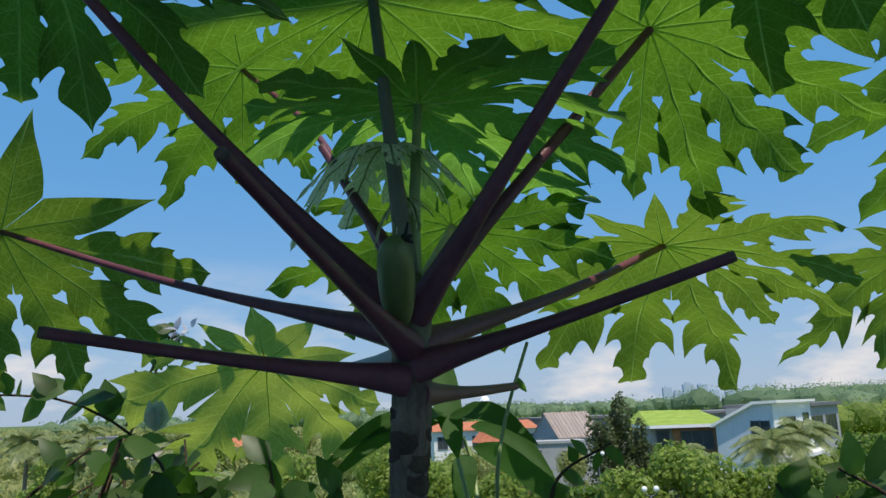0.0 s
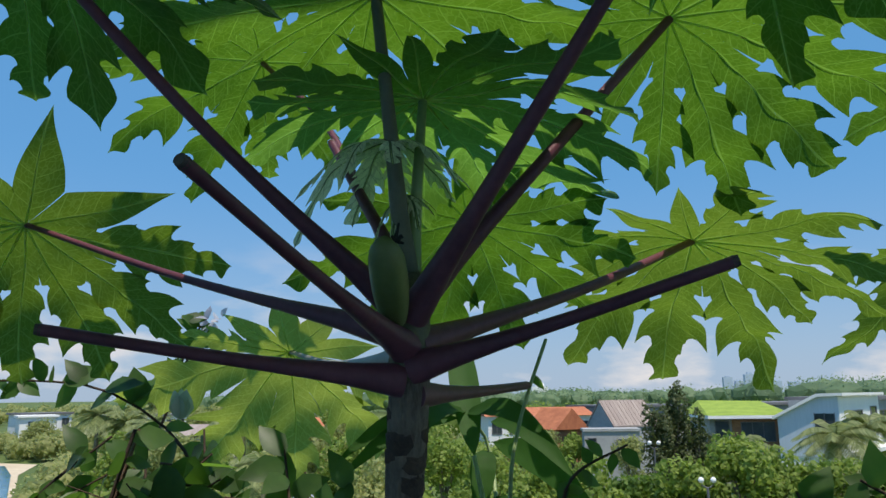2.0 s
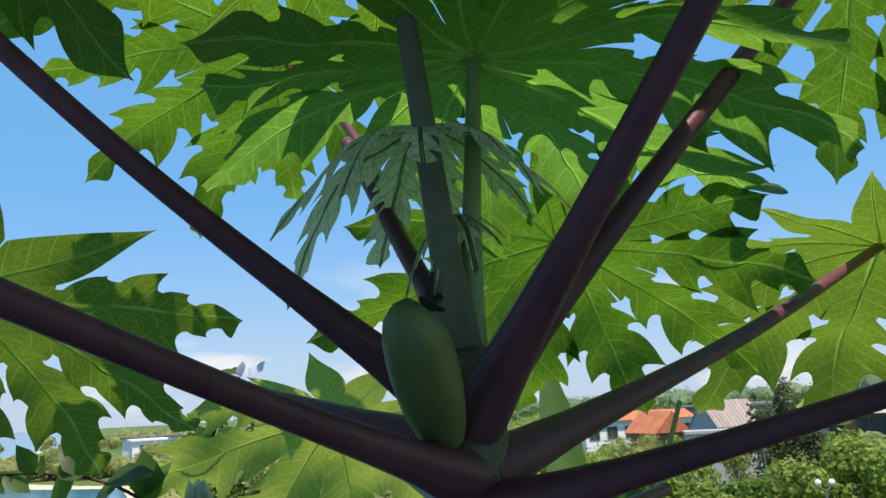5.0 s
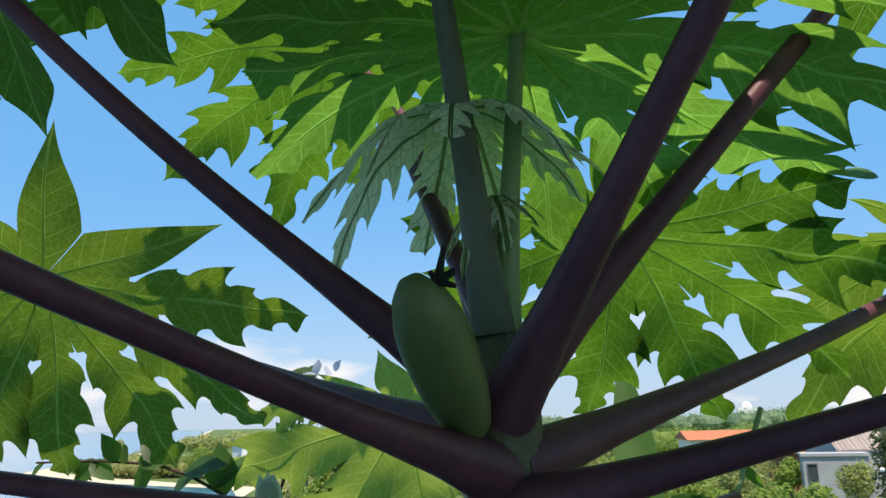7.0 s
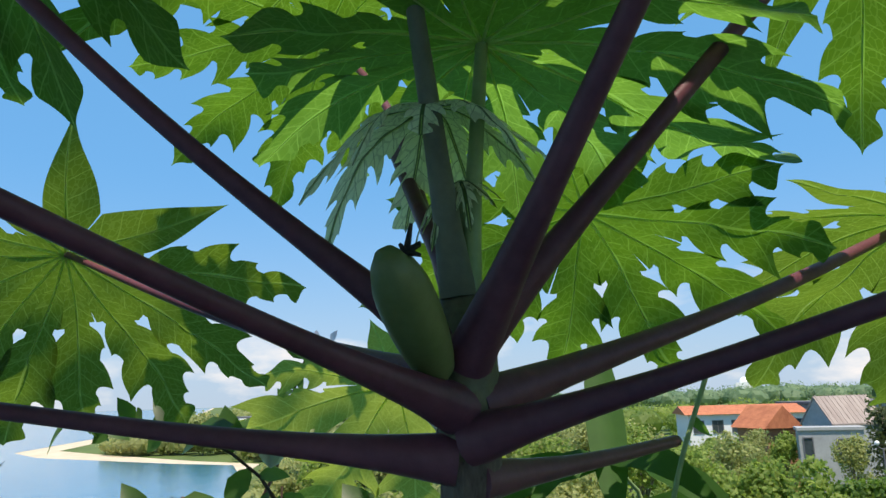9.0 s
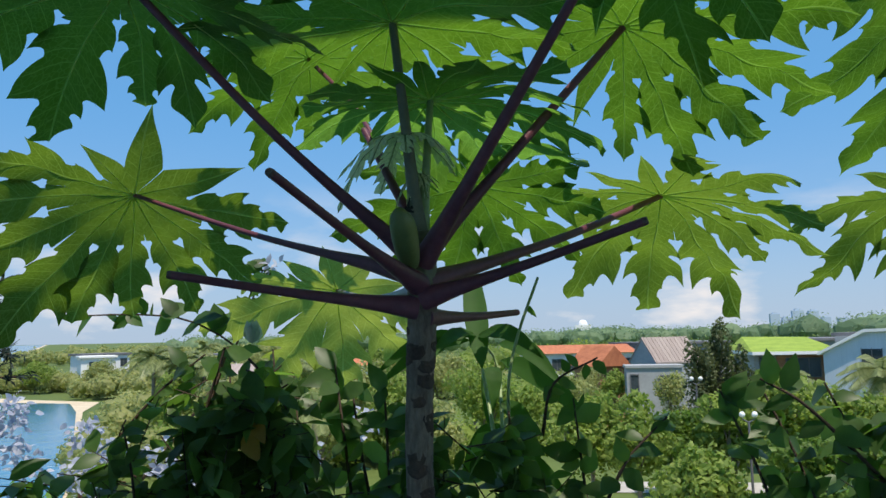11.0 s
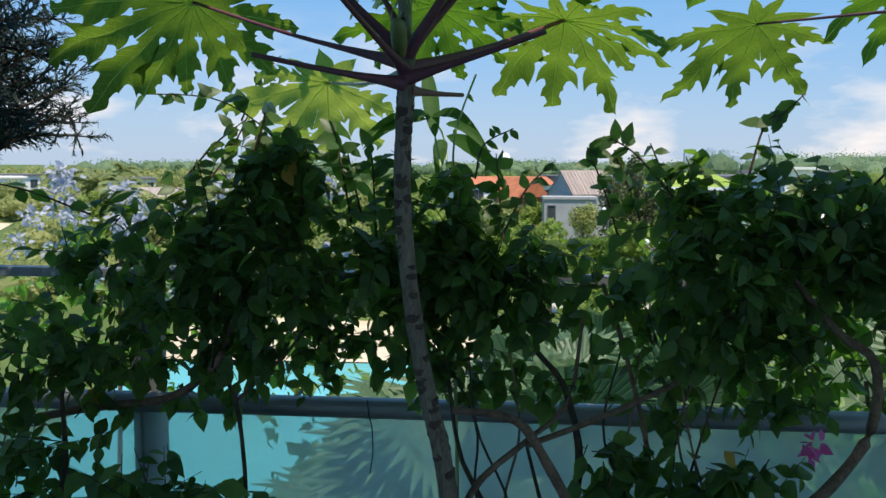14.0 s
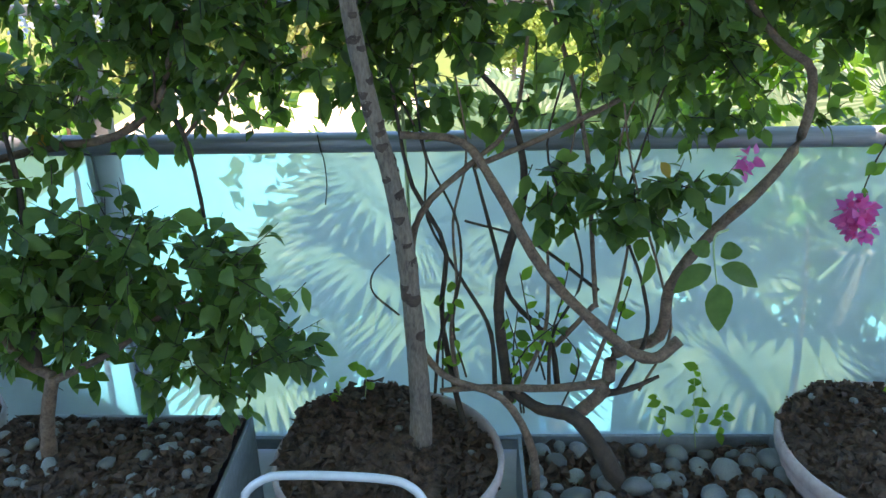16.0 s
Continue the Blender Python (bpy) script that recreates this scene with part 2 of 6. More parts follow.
# Floor and wall colours made pale so unseen surfaces bounce fill light.
FLOOR = surface("terrace_tile", (0.42, 0.40, 0.37), (0.55, 0.53, 0.49), 3, 0.7, bump=0.15, vary=0.1)
RENDERED = surface("painted_wall", (0.76, 0.75, 0.71), (0.84, 0.83, 0.80), 2, 0.85, bump=0.2)


def glass_material():
    m, n, l, b, out = nodes_of("hazy_green_glass")
    b.inputs["Base Color"].default_value = (0.80, 0.93, 0.93, 1)
    b.inputs["Roughness"].default_value = 0.35
    tr, gl, mix1, mix2, fr = n.new("ShaderNodeBsdfTransparent"), n.new("ShaderNodeBsdfGlossy"), n.new("ShaderNodeMixShader"), n.new("ShaderNodeMixShader"), n.new("ShaderNodeFresnel")
    tr.inputs[0].default_value = (0.78, 0.95, 0.94, 1)
    gl.inputs["Roughness"].default_value = 0.04
    co = n.new("ShaderNodeTexCoord")
    dust = noise_node(n, l, 3.0, 6, 0.6, co.outputs["Object"])
    rng = n.new("ShaderNodeMapRange")
    rng.inputs["To Min"].default_value, rng.inputs["To Max"].default_value = 0.26, 0.46
    l.new(dust.outputs[0], rng.inputs[0]), l.new(rng.outputs[0], mix1.inputs[0])
    t2, add = n.new("ShaderNodeBsdfTranslucent"), n.new("ShaderNodeMixShader")
    t2.inputs[0].default_value = (0.80, 0.94, 0.94, 1)
    add.inputs[0].default_value = 0.6
    l.new(b.outputs[0], add.inputs[1]), l.new(t2.outputs[0], add.inputs[2])
    l.new(tr.outputs[0], mix1.inputs[1]), l.new(add.outputs[0], mix1.inputs[2])
    l.new(fr.outputs[0], mix2.inputs[0]), l.new(mix1.outputs[0], mix2.inputs[1]), l.new(gl.outputs[0], mix2.inputs[2]), l.new(mix2.outputs[0], out.inputs[0])
    return m


GLASS = glass_material()


# ---- building blocks ----
def mesh_of(name, verts, faces, mats, uvs=None, index=None, smooth=True):
    me = bpy.data.meshes.new(name)
    me.from_pydata([tuple(v) for v in verts], [], faces)
    for m in (mats if isinstance(mats, (list, tuple)) else [mats]):
        me.materials.append(m)
    if index:
        me.polygons.foreach_set("material_index", index)
    if uvs is not None:
        layer = me.uv_layers.new(name="UVMap")
        loops = np.zeros(len(me.loops), dtype=np.int32)
        me.loops.foreach_get("vertex_index", loops)
        layer.data.foreach_set("uv", np.asarray(uvs, dtype=np.float32)[loops].ravel())
    me.polygons.foreach_set("use_smooth", [smooth] * len(me.polygons))
    me.update()
    return me


def put(name, me, parent=None, label=""):
    ob = new(name, me)
    if parent:
        ob.parent = parent
    if label:
        ob["label"] = label
    return ob


class Soup:
    """Gathers vertices and faces of one mesh."""

    def __init__(self):
        self.v, self.f, self.mi, self.uv = [], [], [], []

    def add(self, verts, faces, mi=0, uvs=None):
        o = len(self.v)
        self.v.extend(tuple(p) for p in verts)
        self.uv.extend(uvs if uvs is not None else [(0.0, 0.0)] * len(verts))
        self.f.extend(tuple(i + o for i in f) for f in faces)
        self.mi.extend([mi] * len(faces))

    def mesh(self, name, mats, smooth=True, uv=False):
        return mesh_of(name, self.v, self.f, mats, self.uv if uv else None, self.mi, smooth)


def spline(points, n):
    """n + 1 places along a smooth line through the points."""
    p = [Vector(q) for q in points]
    if len(p) == 2:
        return [p[0].lerp(p[1], i / n) for i in range(n + 1)]
    p = [p[0] * 2 - p[1]] + p + [p[-1] * 2 - p[-2]]
    out, k = [], len(p) - 3
    for i in range(n + 1):
        u = i / n * k
        j = min(int(u), k - 1)
        t = u - j
        a, b, c, d = p[j:j + 4]
        out.append(0.5 * ((2 * b) + (c - a) * t + (2 * a - 5 * b + 4 * c - d) * t * t + (3 * b - a - 3 * c + d) * t ** 3))
    return out


def tube(soup, points, radius, sides=8, n=16, mi=0, knobby=0.0, cap=0, rnd=None):
    """A round bar along a smooth line. radius: one number or a list spread along it."""
    line = spline(points, n)
    rs = radius if isinstance(radius, (list, tuple)) else [radius]
    verts, faces, up = [], [], Vector((0.31, 0.17, 0.93))
    for i, q in enumerate(line):
        d = (line[min(i + 1, n)] - line[max(i - 1, 0)]).normalized()
        a = d.cross(up).normalized() if abs(d.dot(up)) < 0.98 else d.cross(Vector((1, 0, 0))).normalized()
        b = d.cross(a)
        x = i / n * (len(rs) - 1)
        j = min(int(x), len(rs) - 1)
        r = rs[j] + (rs[min(j + 1, len(rs) - 1)] - rs[j]) * (x - j)
        if knobby:
            r *= 1 + knobby * noise.noise(q * 38)
        for s in range(sides):
            w = 2 * math.pi * s / sides
            rr = r * (1 + knobby * 0.6 * noise.noise(q * 60 + Vector((s * 1.7, 0, 0)))) if knobby else r
            verts.append(q + (a * math.cos(w) + b * math.sin(w)) * rr)
    for i in range(n):
        for s in range(sides):
            faces.append((i * sides + s, i * sides + (s + 1) % sides, (i + 1) * sides + (s + 1) % sides, (i + 1) * sides + s))
    soup.add(verts, faces, mi)
    last = len(line) - 1
    soup.add(verts[:sides], [tuple(range(sides))], cap)
    soup.add(verts[last * sides:], [tuple(reversed(range(sides)))], cap)


def box(soup, lo, hi, mi=0, bevel=0.0):
    (x0, y0, z0), (x1, y1, z1) = lo, hi
    if bevel <= 0:
        v = [(x, y, z) for z in (z0, z1) for y in (y0, y1) for x in (x0, x1)]
        soup.add(v, [(0, 2, 3, 1), (4, 5, 7, 6), (0, 1, 5, 4), (2, 6, 7, 3), (0, 4, 6, 2), (1, 3, 7, 5)], mi)
        return
    bm = bmesh.new()
    bmesh.ops.create_cube(bm, size=1, matrix=Matrix.Translation(((x0 + x1) / 2, (y0 + y1) / 2, (z0 + z1) / 2)) @ Matrix.Diagonal((x1 - x0, y1 - y0, z1 - z0, 1)))
    bmesh.ops.bevel(bm, geom=bm.edges[:], offset=bevel, segments=2, affect="EDGES", profile=0.6)
    bm.verts.ensure_lookup_table()
    soup.add([p.co.copy() for p in bm.verts], [tuple(q.index for q in f.verts) for f in bm.faces], mi)
    bm.free()


def part_box(name, lo, hi, mat, parent, bevel=0.0, label=""):
    s = Soup()
    box(s, lo, hi, 0, bevel)
    return put(name, s.mesh(name, mat, smooth=False), parent, label)


def part_tube(name, points, radius, mat, parent, label="", sides=10, n=12, knobby=0.0):
    s = Soup()
    tube(s, points, radius, sides, n, 0, knobby)
    return put(name, s.mesh(name, mat), parent, label)


def thing(name, label, category, at=(0, 0, 0), group="", kind=""):
    ob = new(name)
    ob.location = at
    ob.empty_display_size = 0.05
    return tagged(ob, label, category, group, kind)


# ---- papaya leaves ----
def lobe_margin(s, s1, edge1, lobules, bay):
    """How far the blade reaches from the midrib along its side veins, at s of the lobe's length: full lobules with hooked tips, narrow round-ended bays between."""
    if s <= s1:
        return edge1 * s / s1
    if not lobules:
        u = (s - s1) / (1 - s1)
        return edge1 * (1 - u) ** 1.1 * (1 + 1.1 * u * (1 - u))
    start, low = s1 + 0.045, edge1 * 0.70
    if s <= start:
        return low + (edge1 - low) * max(0.0, 1 - (s - s1) / 0.022) ** 0.6
    for tip, reach, deep in lobules:
        if s <= tip:
            t = (s - start) / (tip - start)
            return low + (reach - low) * (0.90 * (1 - (1 - t) ** 3.0) ** 0.6 + 0.10 * t ** 8)
        if s <= tip + bay:
            return deep + (reach - deep) * (1 - math.sqrt(max(0.0, 1 - (1 - (s - tip) / bay) ** 2)))
        start, low = tip + bay, deep
    t, swell = (s - start) / (1 - start), 0.030 if len(lobules) > 2 else 0.07
    if t < 0.22:
        return low + swell * (1 - (1 - t / 0.22) ** 3) ** 0.8
    v = min(1.0, (t - 0.22) / 0.78)
    return (low + swell) * (1 - v) ** 1.35 * (1 + 0.5 * v * (1 - v))


def papaya_leaf(lobes, size, seed, droop=0.25, fold=0.10, wave=0.012, ribs=1.0, depth=1.0):
    """A palmate blade round its petiole's end: x points outward, z up. lobes: (angle in degrees, share of size, bend down of its own)."""
    rnd = random.Random(seed)
    soup = Soup()
    lobes = sorted((*lobe, 0.0)[:3] for lobe in lobes)
    phi = radians(54)
    n_l = len(lobes)
    # the bay between each lobe and the next: half the angle between them, and how far out it begins
    bays = []
    for k in range(n_l):
        half = ((lobes[(k + 1) % n_l][0] - lobes[k][0]) % 360) / 2
        bays.append((min(half, 30), depth * rnd.uniform(0.39, 0.47) * size * min(lobes[k][1], lobes[(k + 1) % n_l][1])))
    for k, (ang, share, hang) in enumerate(lobes):
        length = size * share
        ca, sa = math.cos(radians(ang)), math.sin(radians(ang))
        ns, nd = 46, 4
        bend = rnd.uniform(-0.07, 0.07)
        lift = rnd.uniform(-0.08, 0.08)

        def place(s, d, sgn):
            x, y = s + d * math.cos(phi), sgn * d * math.sin(phi)
            free = max(0.0, x - 0.32)
            y += bend * 3.2 * free * (1 - x)
            X, Y = (x * ca - y * sa) * length, (x * sa + y * ca) * length
            r = math.hypot(X, Y) / size
            z = -droop * size * r ** 2.2 - fold * length * abs(y) * (0.5 + r) - hang * length * free * free / 0.46 + lift * length * free * (1 - x) * 2
            z += wave * size / 0.33 * math.sin(9 * X / size + 7 * Y / size + seed) * (0.15 + r) + 0.5 * wave * size / 0.33 * math.sin(23 * X / size - 17 * Y / size + 2 * seed) * r
            return Vector((X, Y, z))
        for side, (gap, reach0) in zip((-1, 1), (bays[k - 1], bays[k])):
            ta = math.tan(radians(gap))
            slope = ta / max(0.1, math.sin(phi) - math.cos(phi) * ta)
            s1 = min(0.46, reach0 * math.cos(radians(gap)) / (length * (1 + slope * math.cos(phi))))
            edge1 = s1 * slope
            p1 = s1 + rnd.uniform(0.11, 0.15)
            p2 = p1 + rnd.uniform(0.18, 0.21)
            p3 = p2 + rnd.uniform(0.13, 0.15)
            bay = rnd.uniform(0.060, 0.082)
            lobules = []
            if share > 0.57:
                lobules.append((p1, max(edge1 * 0.95, min(0.30 + rnd.uniform(-0.04, 0.03), p1 * slope * 1.1)), 0.115 + rnd.uniform(-0.03, 0.03)))
                lobules.append((p2, 0.215 + rnd.uniform(-0.035, 0.03), 0.090 + rnd.uniform(-0.02, 0.02)))
            if share > 0.66 and p3 < 0.88:
                lobules.append((p3, 0.110 + rnd.uniform(-0.02, 0.015), 0.060 + rnd.uniform(-0.01, 0.01)))
            svals = set([i / ns for i in range(ns + 1)] + [s1, s1 + 0.004, s1 + 0.012, s1 + 0.022, s1 + 0.045, s1 + 0.05, s1 + 0.058])
            for p_, _, _ in lobules:
                svals |= {p_, p_ + bay * 0.05, p_ + bay * 0.15, p_ + bay * 0.3, p_ + bay * 0.5, p_ + bay, p_ + bay + 0.004, p_ + bay + 0.01, p_ + bay + 0.02}
            svals = sorted(svals)
            verts, uvs, faces = [], [], []
            for s in svals:
                mm = lobe_margin(s, s1, edge1, lobules, bay)
                for j in range(nd + 1):
                    d = mm * j / nd
                    verts.append(place(s, d, side))
                    uvs.append((s * length + k * 0.37 + (0.11 if side > 0 else 0), d * length * side))
            w = nd + 1
            for i in range(len(svals) - 1):
                for j in range(nd):
                    q = (i * w + j, i * w + j + 1, (i + 1) * w + j + 1, (i + 1) * w + j)
                    faces.append(q if side < 0 else q[::-1])
            soup.add(verts, faces, 0, uvs)
        tube(soup, [place(t, 0, 1) - Vector((0, 0, 0.0016 * ribs * (1 - t))) for t in (0, 0.25, 0.5, 0.75, 0.97)], [0.0016 * ribs, 0.0010 * ribs, 0.0006 * ribs, 0.0003], 6, 12, 1, cap=1)
    return soup


def standard_lobes(rnd, inner=0.42):
    base = [(0, 1.0), (37, 0.96), (-37, 0.96), (74, 0.82), (-74, 0.82), (111, 0.62), (-111, 0.62), (148, inner), (-148, inner)]
    return [(a + rnd.uniform(-5, 5), s * rnd.uniform(0.92, 1.08)) for a, s in base]


def root(base, tree):
    """The place inside the trunk from which a petiole grows."""
    p = Vector(base)
    axis = Vector((tree["axis"][0], tree["axis"][1], p.z))
    return axis.lerp(p, 0.3)


def leafed_petiole(tree, base, centre, size, az, tilt, roll=0.0, seed=1, mat=PETIOLE, blade=PAPAYA, radii=(0.0165, 0.0100, 0.0066, 0.0050, 0.0044, 0.0040, 0.0037, 0.0035, 0.0034), sag=0.0, droop=0.25, lobes=None, fold=0.10, ribs=1.0, label="", mid=None, full=1.0):
    """A petiole from the trunk to the blade's centre, and the blade under it."""
    b, c = root(base, tree), Vector(centre)
    m = mid if mid else (b + c) / 2 + Vector((0, 0, sag))
    pet = part_tube("petiole", [b, m, c], list(radii), mat, tree, label, 16, 24)
    soup = papaya_leaf(lobes or standard_lobes(random.Random(seed)), size, seed, droop, fold, ribs=ribs, depth=full)
    leaf = put("leaf_blade", soup.mesh("leaf_blade", [blade, RIB], uv=True), pet)
    leaf.matrix_local = Matrix.Translation(c) @ Euler((0, 0, radians(az))).to_matrix().to_4x4() @ Euler((0, radians(tilt), 0)).to_matrix().to_4x4() @ Euler((radians(roll), 0, 0)).to_matrix().to_4x4()
    return pet


def papaya_trunk(tree, line, radii, scars, seed):
    rnd = random.Random(seed)
    s = Soup()
    tube(s, line, radii, 18, 90, 0, 0.07)
    put("trunk", s.mesh("trunk", TRUNK_PAPAYA), tree, "grey-green trunk with dark leaf scars")
    pts = spline(line, 200)
    n = len(radii) - 1
    # leaf scars: dark hollow ovals set spirally round the stem
    for k in range(scars):
        u = 0.16 + 0.72 * min(1.0, (k + rnd.random()) / scars) ** 0.72
        q = pts[int(u * 200)]
        x = u * n
        j = min(int(x), n - 1)
        r = radii[j] + (radii[j + 1] - radii[j]) * (x - j)
        w = rnd.uniform(0, 6.28)
        size = r * rnd.uniform(0.6, 1.05)
        tall, jag = rnd.uniform(0.45, 0.8), rnd.uniform(0, 90)
        sc = Soup()
        verts, faces = [], []
        for ring, (rr, out) in enumerate(((1.0, 0.97), (0.86, 1.05), (0.5, 1.045), (0.0, 1.03))):
            for i in range(12):
                a = 2 * math.pi * i / 12
                rag = 1 + 0.45 * noise.noise(Vector((math.cos(a) * 1.6, math.sin(a) * 1.6, jag)))
                ww = w + math.cos(a) * rr * rag * size / r
                verts.append(q + Vector((math.cos(ww) * r * out, math.sin(ww) * r * out, math.sin(a) * rr * rag * size * tall + 0.25 * size * math.cos(a) ** 2)))
        for ring in range(3):
            for i in range(12):
                faces.append((ring * 12 + i, ring * 12 + (i + 1) % 12, ring * 12 + 12 + (i + 1) % 12, ring * 12 + 12 + i))
        sc.add(verts, faces)
        put("leaf_scar", sc.mesh("leaf_scar", SCAR), tree)


# ---- small-leaved shrubs ----
LEAF_SHAPE = [(0, 0), (0.16, 0.25), (0.42, 0.40), (0.70, 0.27), (1.0, 0)]


def small_leaf(soup, at, along, up, length, width=0.78, curl=0.25, mi=0):
    x = Vector(along).normalized()
    z = Vector(up) - x * Vector(up).dot(x)
    z = z.normalized() if z.length > 1e-4 else x.orthogonal().normalized()
    y = z.cross(x)
    v = []
    for s, w in LEAF_SHAPE:
        bend = z * (-curl * s * s * length)
        for side in ((0,) if w == 0 else (-1, 0, 1)):
            v.append(at + x * (s * length) + y * (side * w * width * length) + bend + z * (abs(side) * 0.14 * w * length))
    soup.add(v, [(0, 2, 1), (0, 3, 2), (1, 2, 5, 4), (2, 3, 6, 5), (4, 5, 8, 7), (5, 6, 9, 8), (7, 8, 10), (8, 9, 10)], mi)


def leaf_cloud(soup, rnd, regions, count, size, stems=None, bias=(0, -0.3, -0.55), mi=0):
    """Leaves in twiggy sprays inside ellipsoids (centre, radii), with gaps between the sprays."""
    weights = [r[0] * r[1] * r[2] for _, r in regions]
    left = count
    while left > 0:
        c, r = rnd.choices(regions, weights)[0]
        d = Vector((rnd.gauss(0, 1), rnd.gauss(0, 1), rnd.gauss(0, 1))).normalized() * rnd.random() ** 0.38
        p = Vector((c[0] + d.x * r[0], c[1] + d.y * r[1], c[2] + d.z * r[2]))
        way = (Vector((rnd.gauss(0, 0.7), rnd.gauss(0, 0.7), rnd.gauss(0, 0.6))) + d * 0.9).normalized()
        n = rnd.randint(4, 8)
        span = size * rnd.uniform(1.3, 2.2)
        if stems is not None:
            tube(stems, [p - way * span * 0.6, p + way * span * 0.5], [0.0016, 0.0008], 3, 1)
        for i in range(n):
            q = p + way * (i / n - 0.5) * span
            out = (way * 0.5 + Vector((rnd.gauss(0, 0.8), rnd.gauss(0, 0.8), rnd.gauss(0, 0.5))) + Vector(bias)).normalized()
            small_leaf(soup, q, out, Vector((rnd.gauss(0, 0.5), rnd.gauss(-0.25, 0.5), 1)), size * rnd.uniform(0.6, 1.15), rnd.uniform(0.6, 0.85), rnd.uniform(0.05, 0.4), mi)
        left -= n


def twig(tree, points, radius, name="branch", mat=BARK, label="", n=14):
    return part_tube(name, points, radius, mat, tree, label, 8, n, 0.16)


def leafy_twig(tree, points, count, size, seed, radius=(0.003, 0.0015), mat=LEAF, stem=BARK_DARK, bias=(0, 0, -0.2)):
    """A bare shoot with single leaves along it, as one part with its leaves."""
    rnd = random.Random(seed)
    br = part_tube("shoot", points, list(radius), stem, tree, "", 6, 12, 0.1)
    s = Soup()
    line = spline(points, 40)
    for i in range(count):
        q = line[int((0.12 + 0.88 * (i + 0.5) / count) * 40)]
        small_leaf(s, q, Vector((rnd.gauss(0, 0.8), rnd.gauss(0, 0.6), rnd.gauss(0.05, 0.6))) + Vector(bias), Vector((rnd.gauss(0, 0.5), -0.9, 0.7)), size * rnd.uniform(0.6, 1.1), rnd.uniform(0.66, 0.86), rnd.uniform(0, 0.3))
    put("leaves", s.mesh("leaves", mat), br)
    return br

# ---- terrace and the land below ----
GROUND = -6.3
LAWN = surface("lawn_and_earth", (0.05, 0.085, 0.015), (0.12, 0.17, 0.035), 0.05, 0.95, bump=0.3, fine=30)
SAND = surface("beach_sand", (0.48, 0.38, 0.26), (0.64, 0.54, 0.40), 0.3, 0.95, bump=0.2)
ROAD = surface("pale_paving", (0.34, 0.32, 0.29), (0.48, 0.46, 0.42), 0.4, 0.9)


def water_material(name, deep, shallow, scale):
    m = surface(name, deep, shallow, 0.02, 0.12, bump=0.0)
    n, l = m.node_tree.nodes, m.node_tree.links
    co = n.new("ShaderNodeTexCoord")
    w = noise_node(n, l, scale, 4, 0.6, co.outputs["Object"])
    k = n.new("ShaderNodeBump")
    k.inputs["Strength"].default_value, k.inputs["Distance"].default_value = 0.5, 0.12
    l.new(w.outputs[0], k.inputs["Height"]), l.new(k.outputs[0], n["Principled BSDF"].inputs["Normal"])
    return m


SEA = water_material("sea_water", (0.02, 0.13, 0.24), (0.04, 0.22, 0.34), 0.6)
POOL = water_material("turquoise_water", (0.10, 0.40, 0.42), (0.18, 0.54, 0.55), 0.9)


def sheet(name, outline, z, mat, label, category):
    me = mesh_of(name, [(x, y, z) for x, y in outline], [tuple(range(len(outline)))], mat)
    return tagged(put(name, me), label, category, kind="structure")


sheet("ground", [(-4500, -4500), (4500, -4500), (4500, 4500), (-4500, 4500)], GROUND, LAWN, "flat green and earthy ground reaching the horizon", "ground")
sheet("beach", [(-14.9, -60), (-14.9, 0), (-16.9, 24), (-25.8, 40), (-51.4, 80.8), (-57.5, 94), (-71, 98.5), (-103.6, 114.5), (-121, 124), (-226, 302), (-2500, 3600), (-4500, 3600), (-4500, -60)], GROUND + 0.03, SAND, "pale sandy beach along the shore", "beach")
sheet("water", [(-15, -60), (-15, 0), (-17, 24), (-26, 40), (-52, 80.5), (-60, 91.5), (-72, 94), (-107.6, 105.6), (-126, 118), (-230, 300), (-2510, 3600), (-4480, 3600), (-4480, -60)], GROUND + 0.06, SEA, "blue sea water of a sheltered bay", "water")
sheet("pool_water", [(-11, 4), (9, 4), (8, 21), (0, 22), (-1, 28), (-12, 28)], GROUND + 0.08, POOL, "bright turquoise pool water below the terrace", "water")
sheet("road", [(2, 39.2), (40, 39.2), (40, 42), (2, 42)], GROUND + 0.04, ROAD, "pale paved lane between the gardens", "road")

sheet("patio", [(-13, 28.3), (-0.5, 28.3), (0.3, 22.3), (6.5, 21.5), (6.5, 29), (-3, 36), (-13, 37)], GROUND + 0.05, SAND, "sunlit pale sandy yard below", "yard")
slab = thing("floor", "grey tiled terrace floor of the upper storey", "floor", kind="structure")
part_box("slab", (-4.5, -3.2, -0.30), (5.0, 1.42, -0.012), RENDERED, slab, 0.01)
tile = Soup()
box(tile, (-0.298, -0.298, -0.012), (0.298, 0.298, 0.0), 0, 0.002)
tile_mesh = tile.mesh("tile", FLOOR, smooth=False)
# Added out of view: closes the terrace and shapes its fill light.
wall = thing("wall_south", "plain painted wall added out of view behind the terrace", "wall", kind="structure")
part_box("wall_panel", (-4.5, -3.4, -0.3), (5.0, -3.2, 4.6), RENDERED, wall)
# Added, never in view: its edge sets where sun stops on the plants.
s_ = Soup()
box(s_, (-4.5, -3.4, 4.6), (5.0, 0.085, 4.8))
shade_roof_mesh = s_.mesh("ceiling", RENDERED, smooth=False)
tagged(put("ceiling", shade_roof_mesh), "plain roof added out of view, its edge shading the terrace plants", "ceiling", kind="structure")
facade = Soup()
box(facade, (-4.5, -3.4, GROUND), (5.0, 1.36, -0.3))
tagged(put("facade", facade.mesh("facade", RENDERED, smooth=False)), "painted lower storeys of the building under the terrace", "building wall", kind="structure")

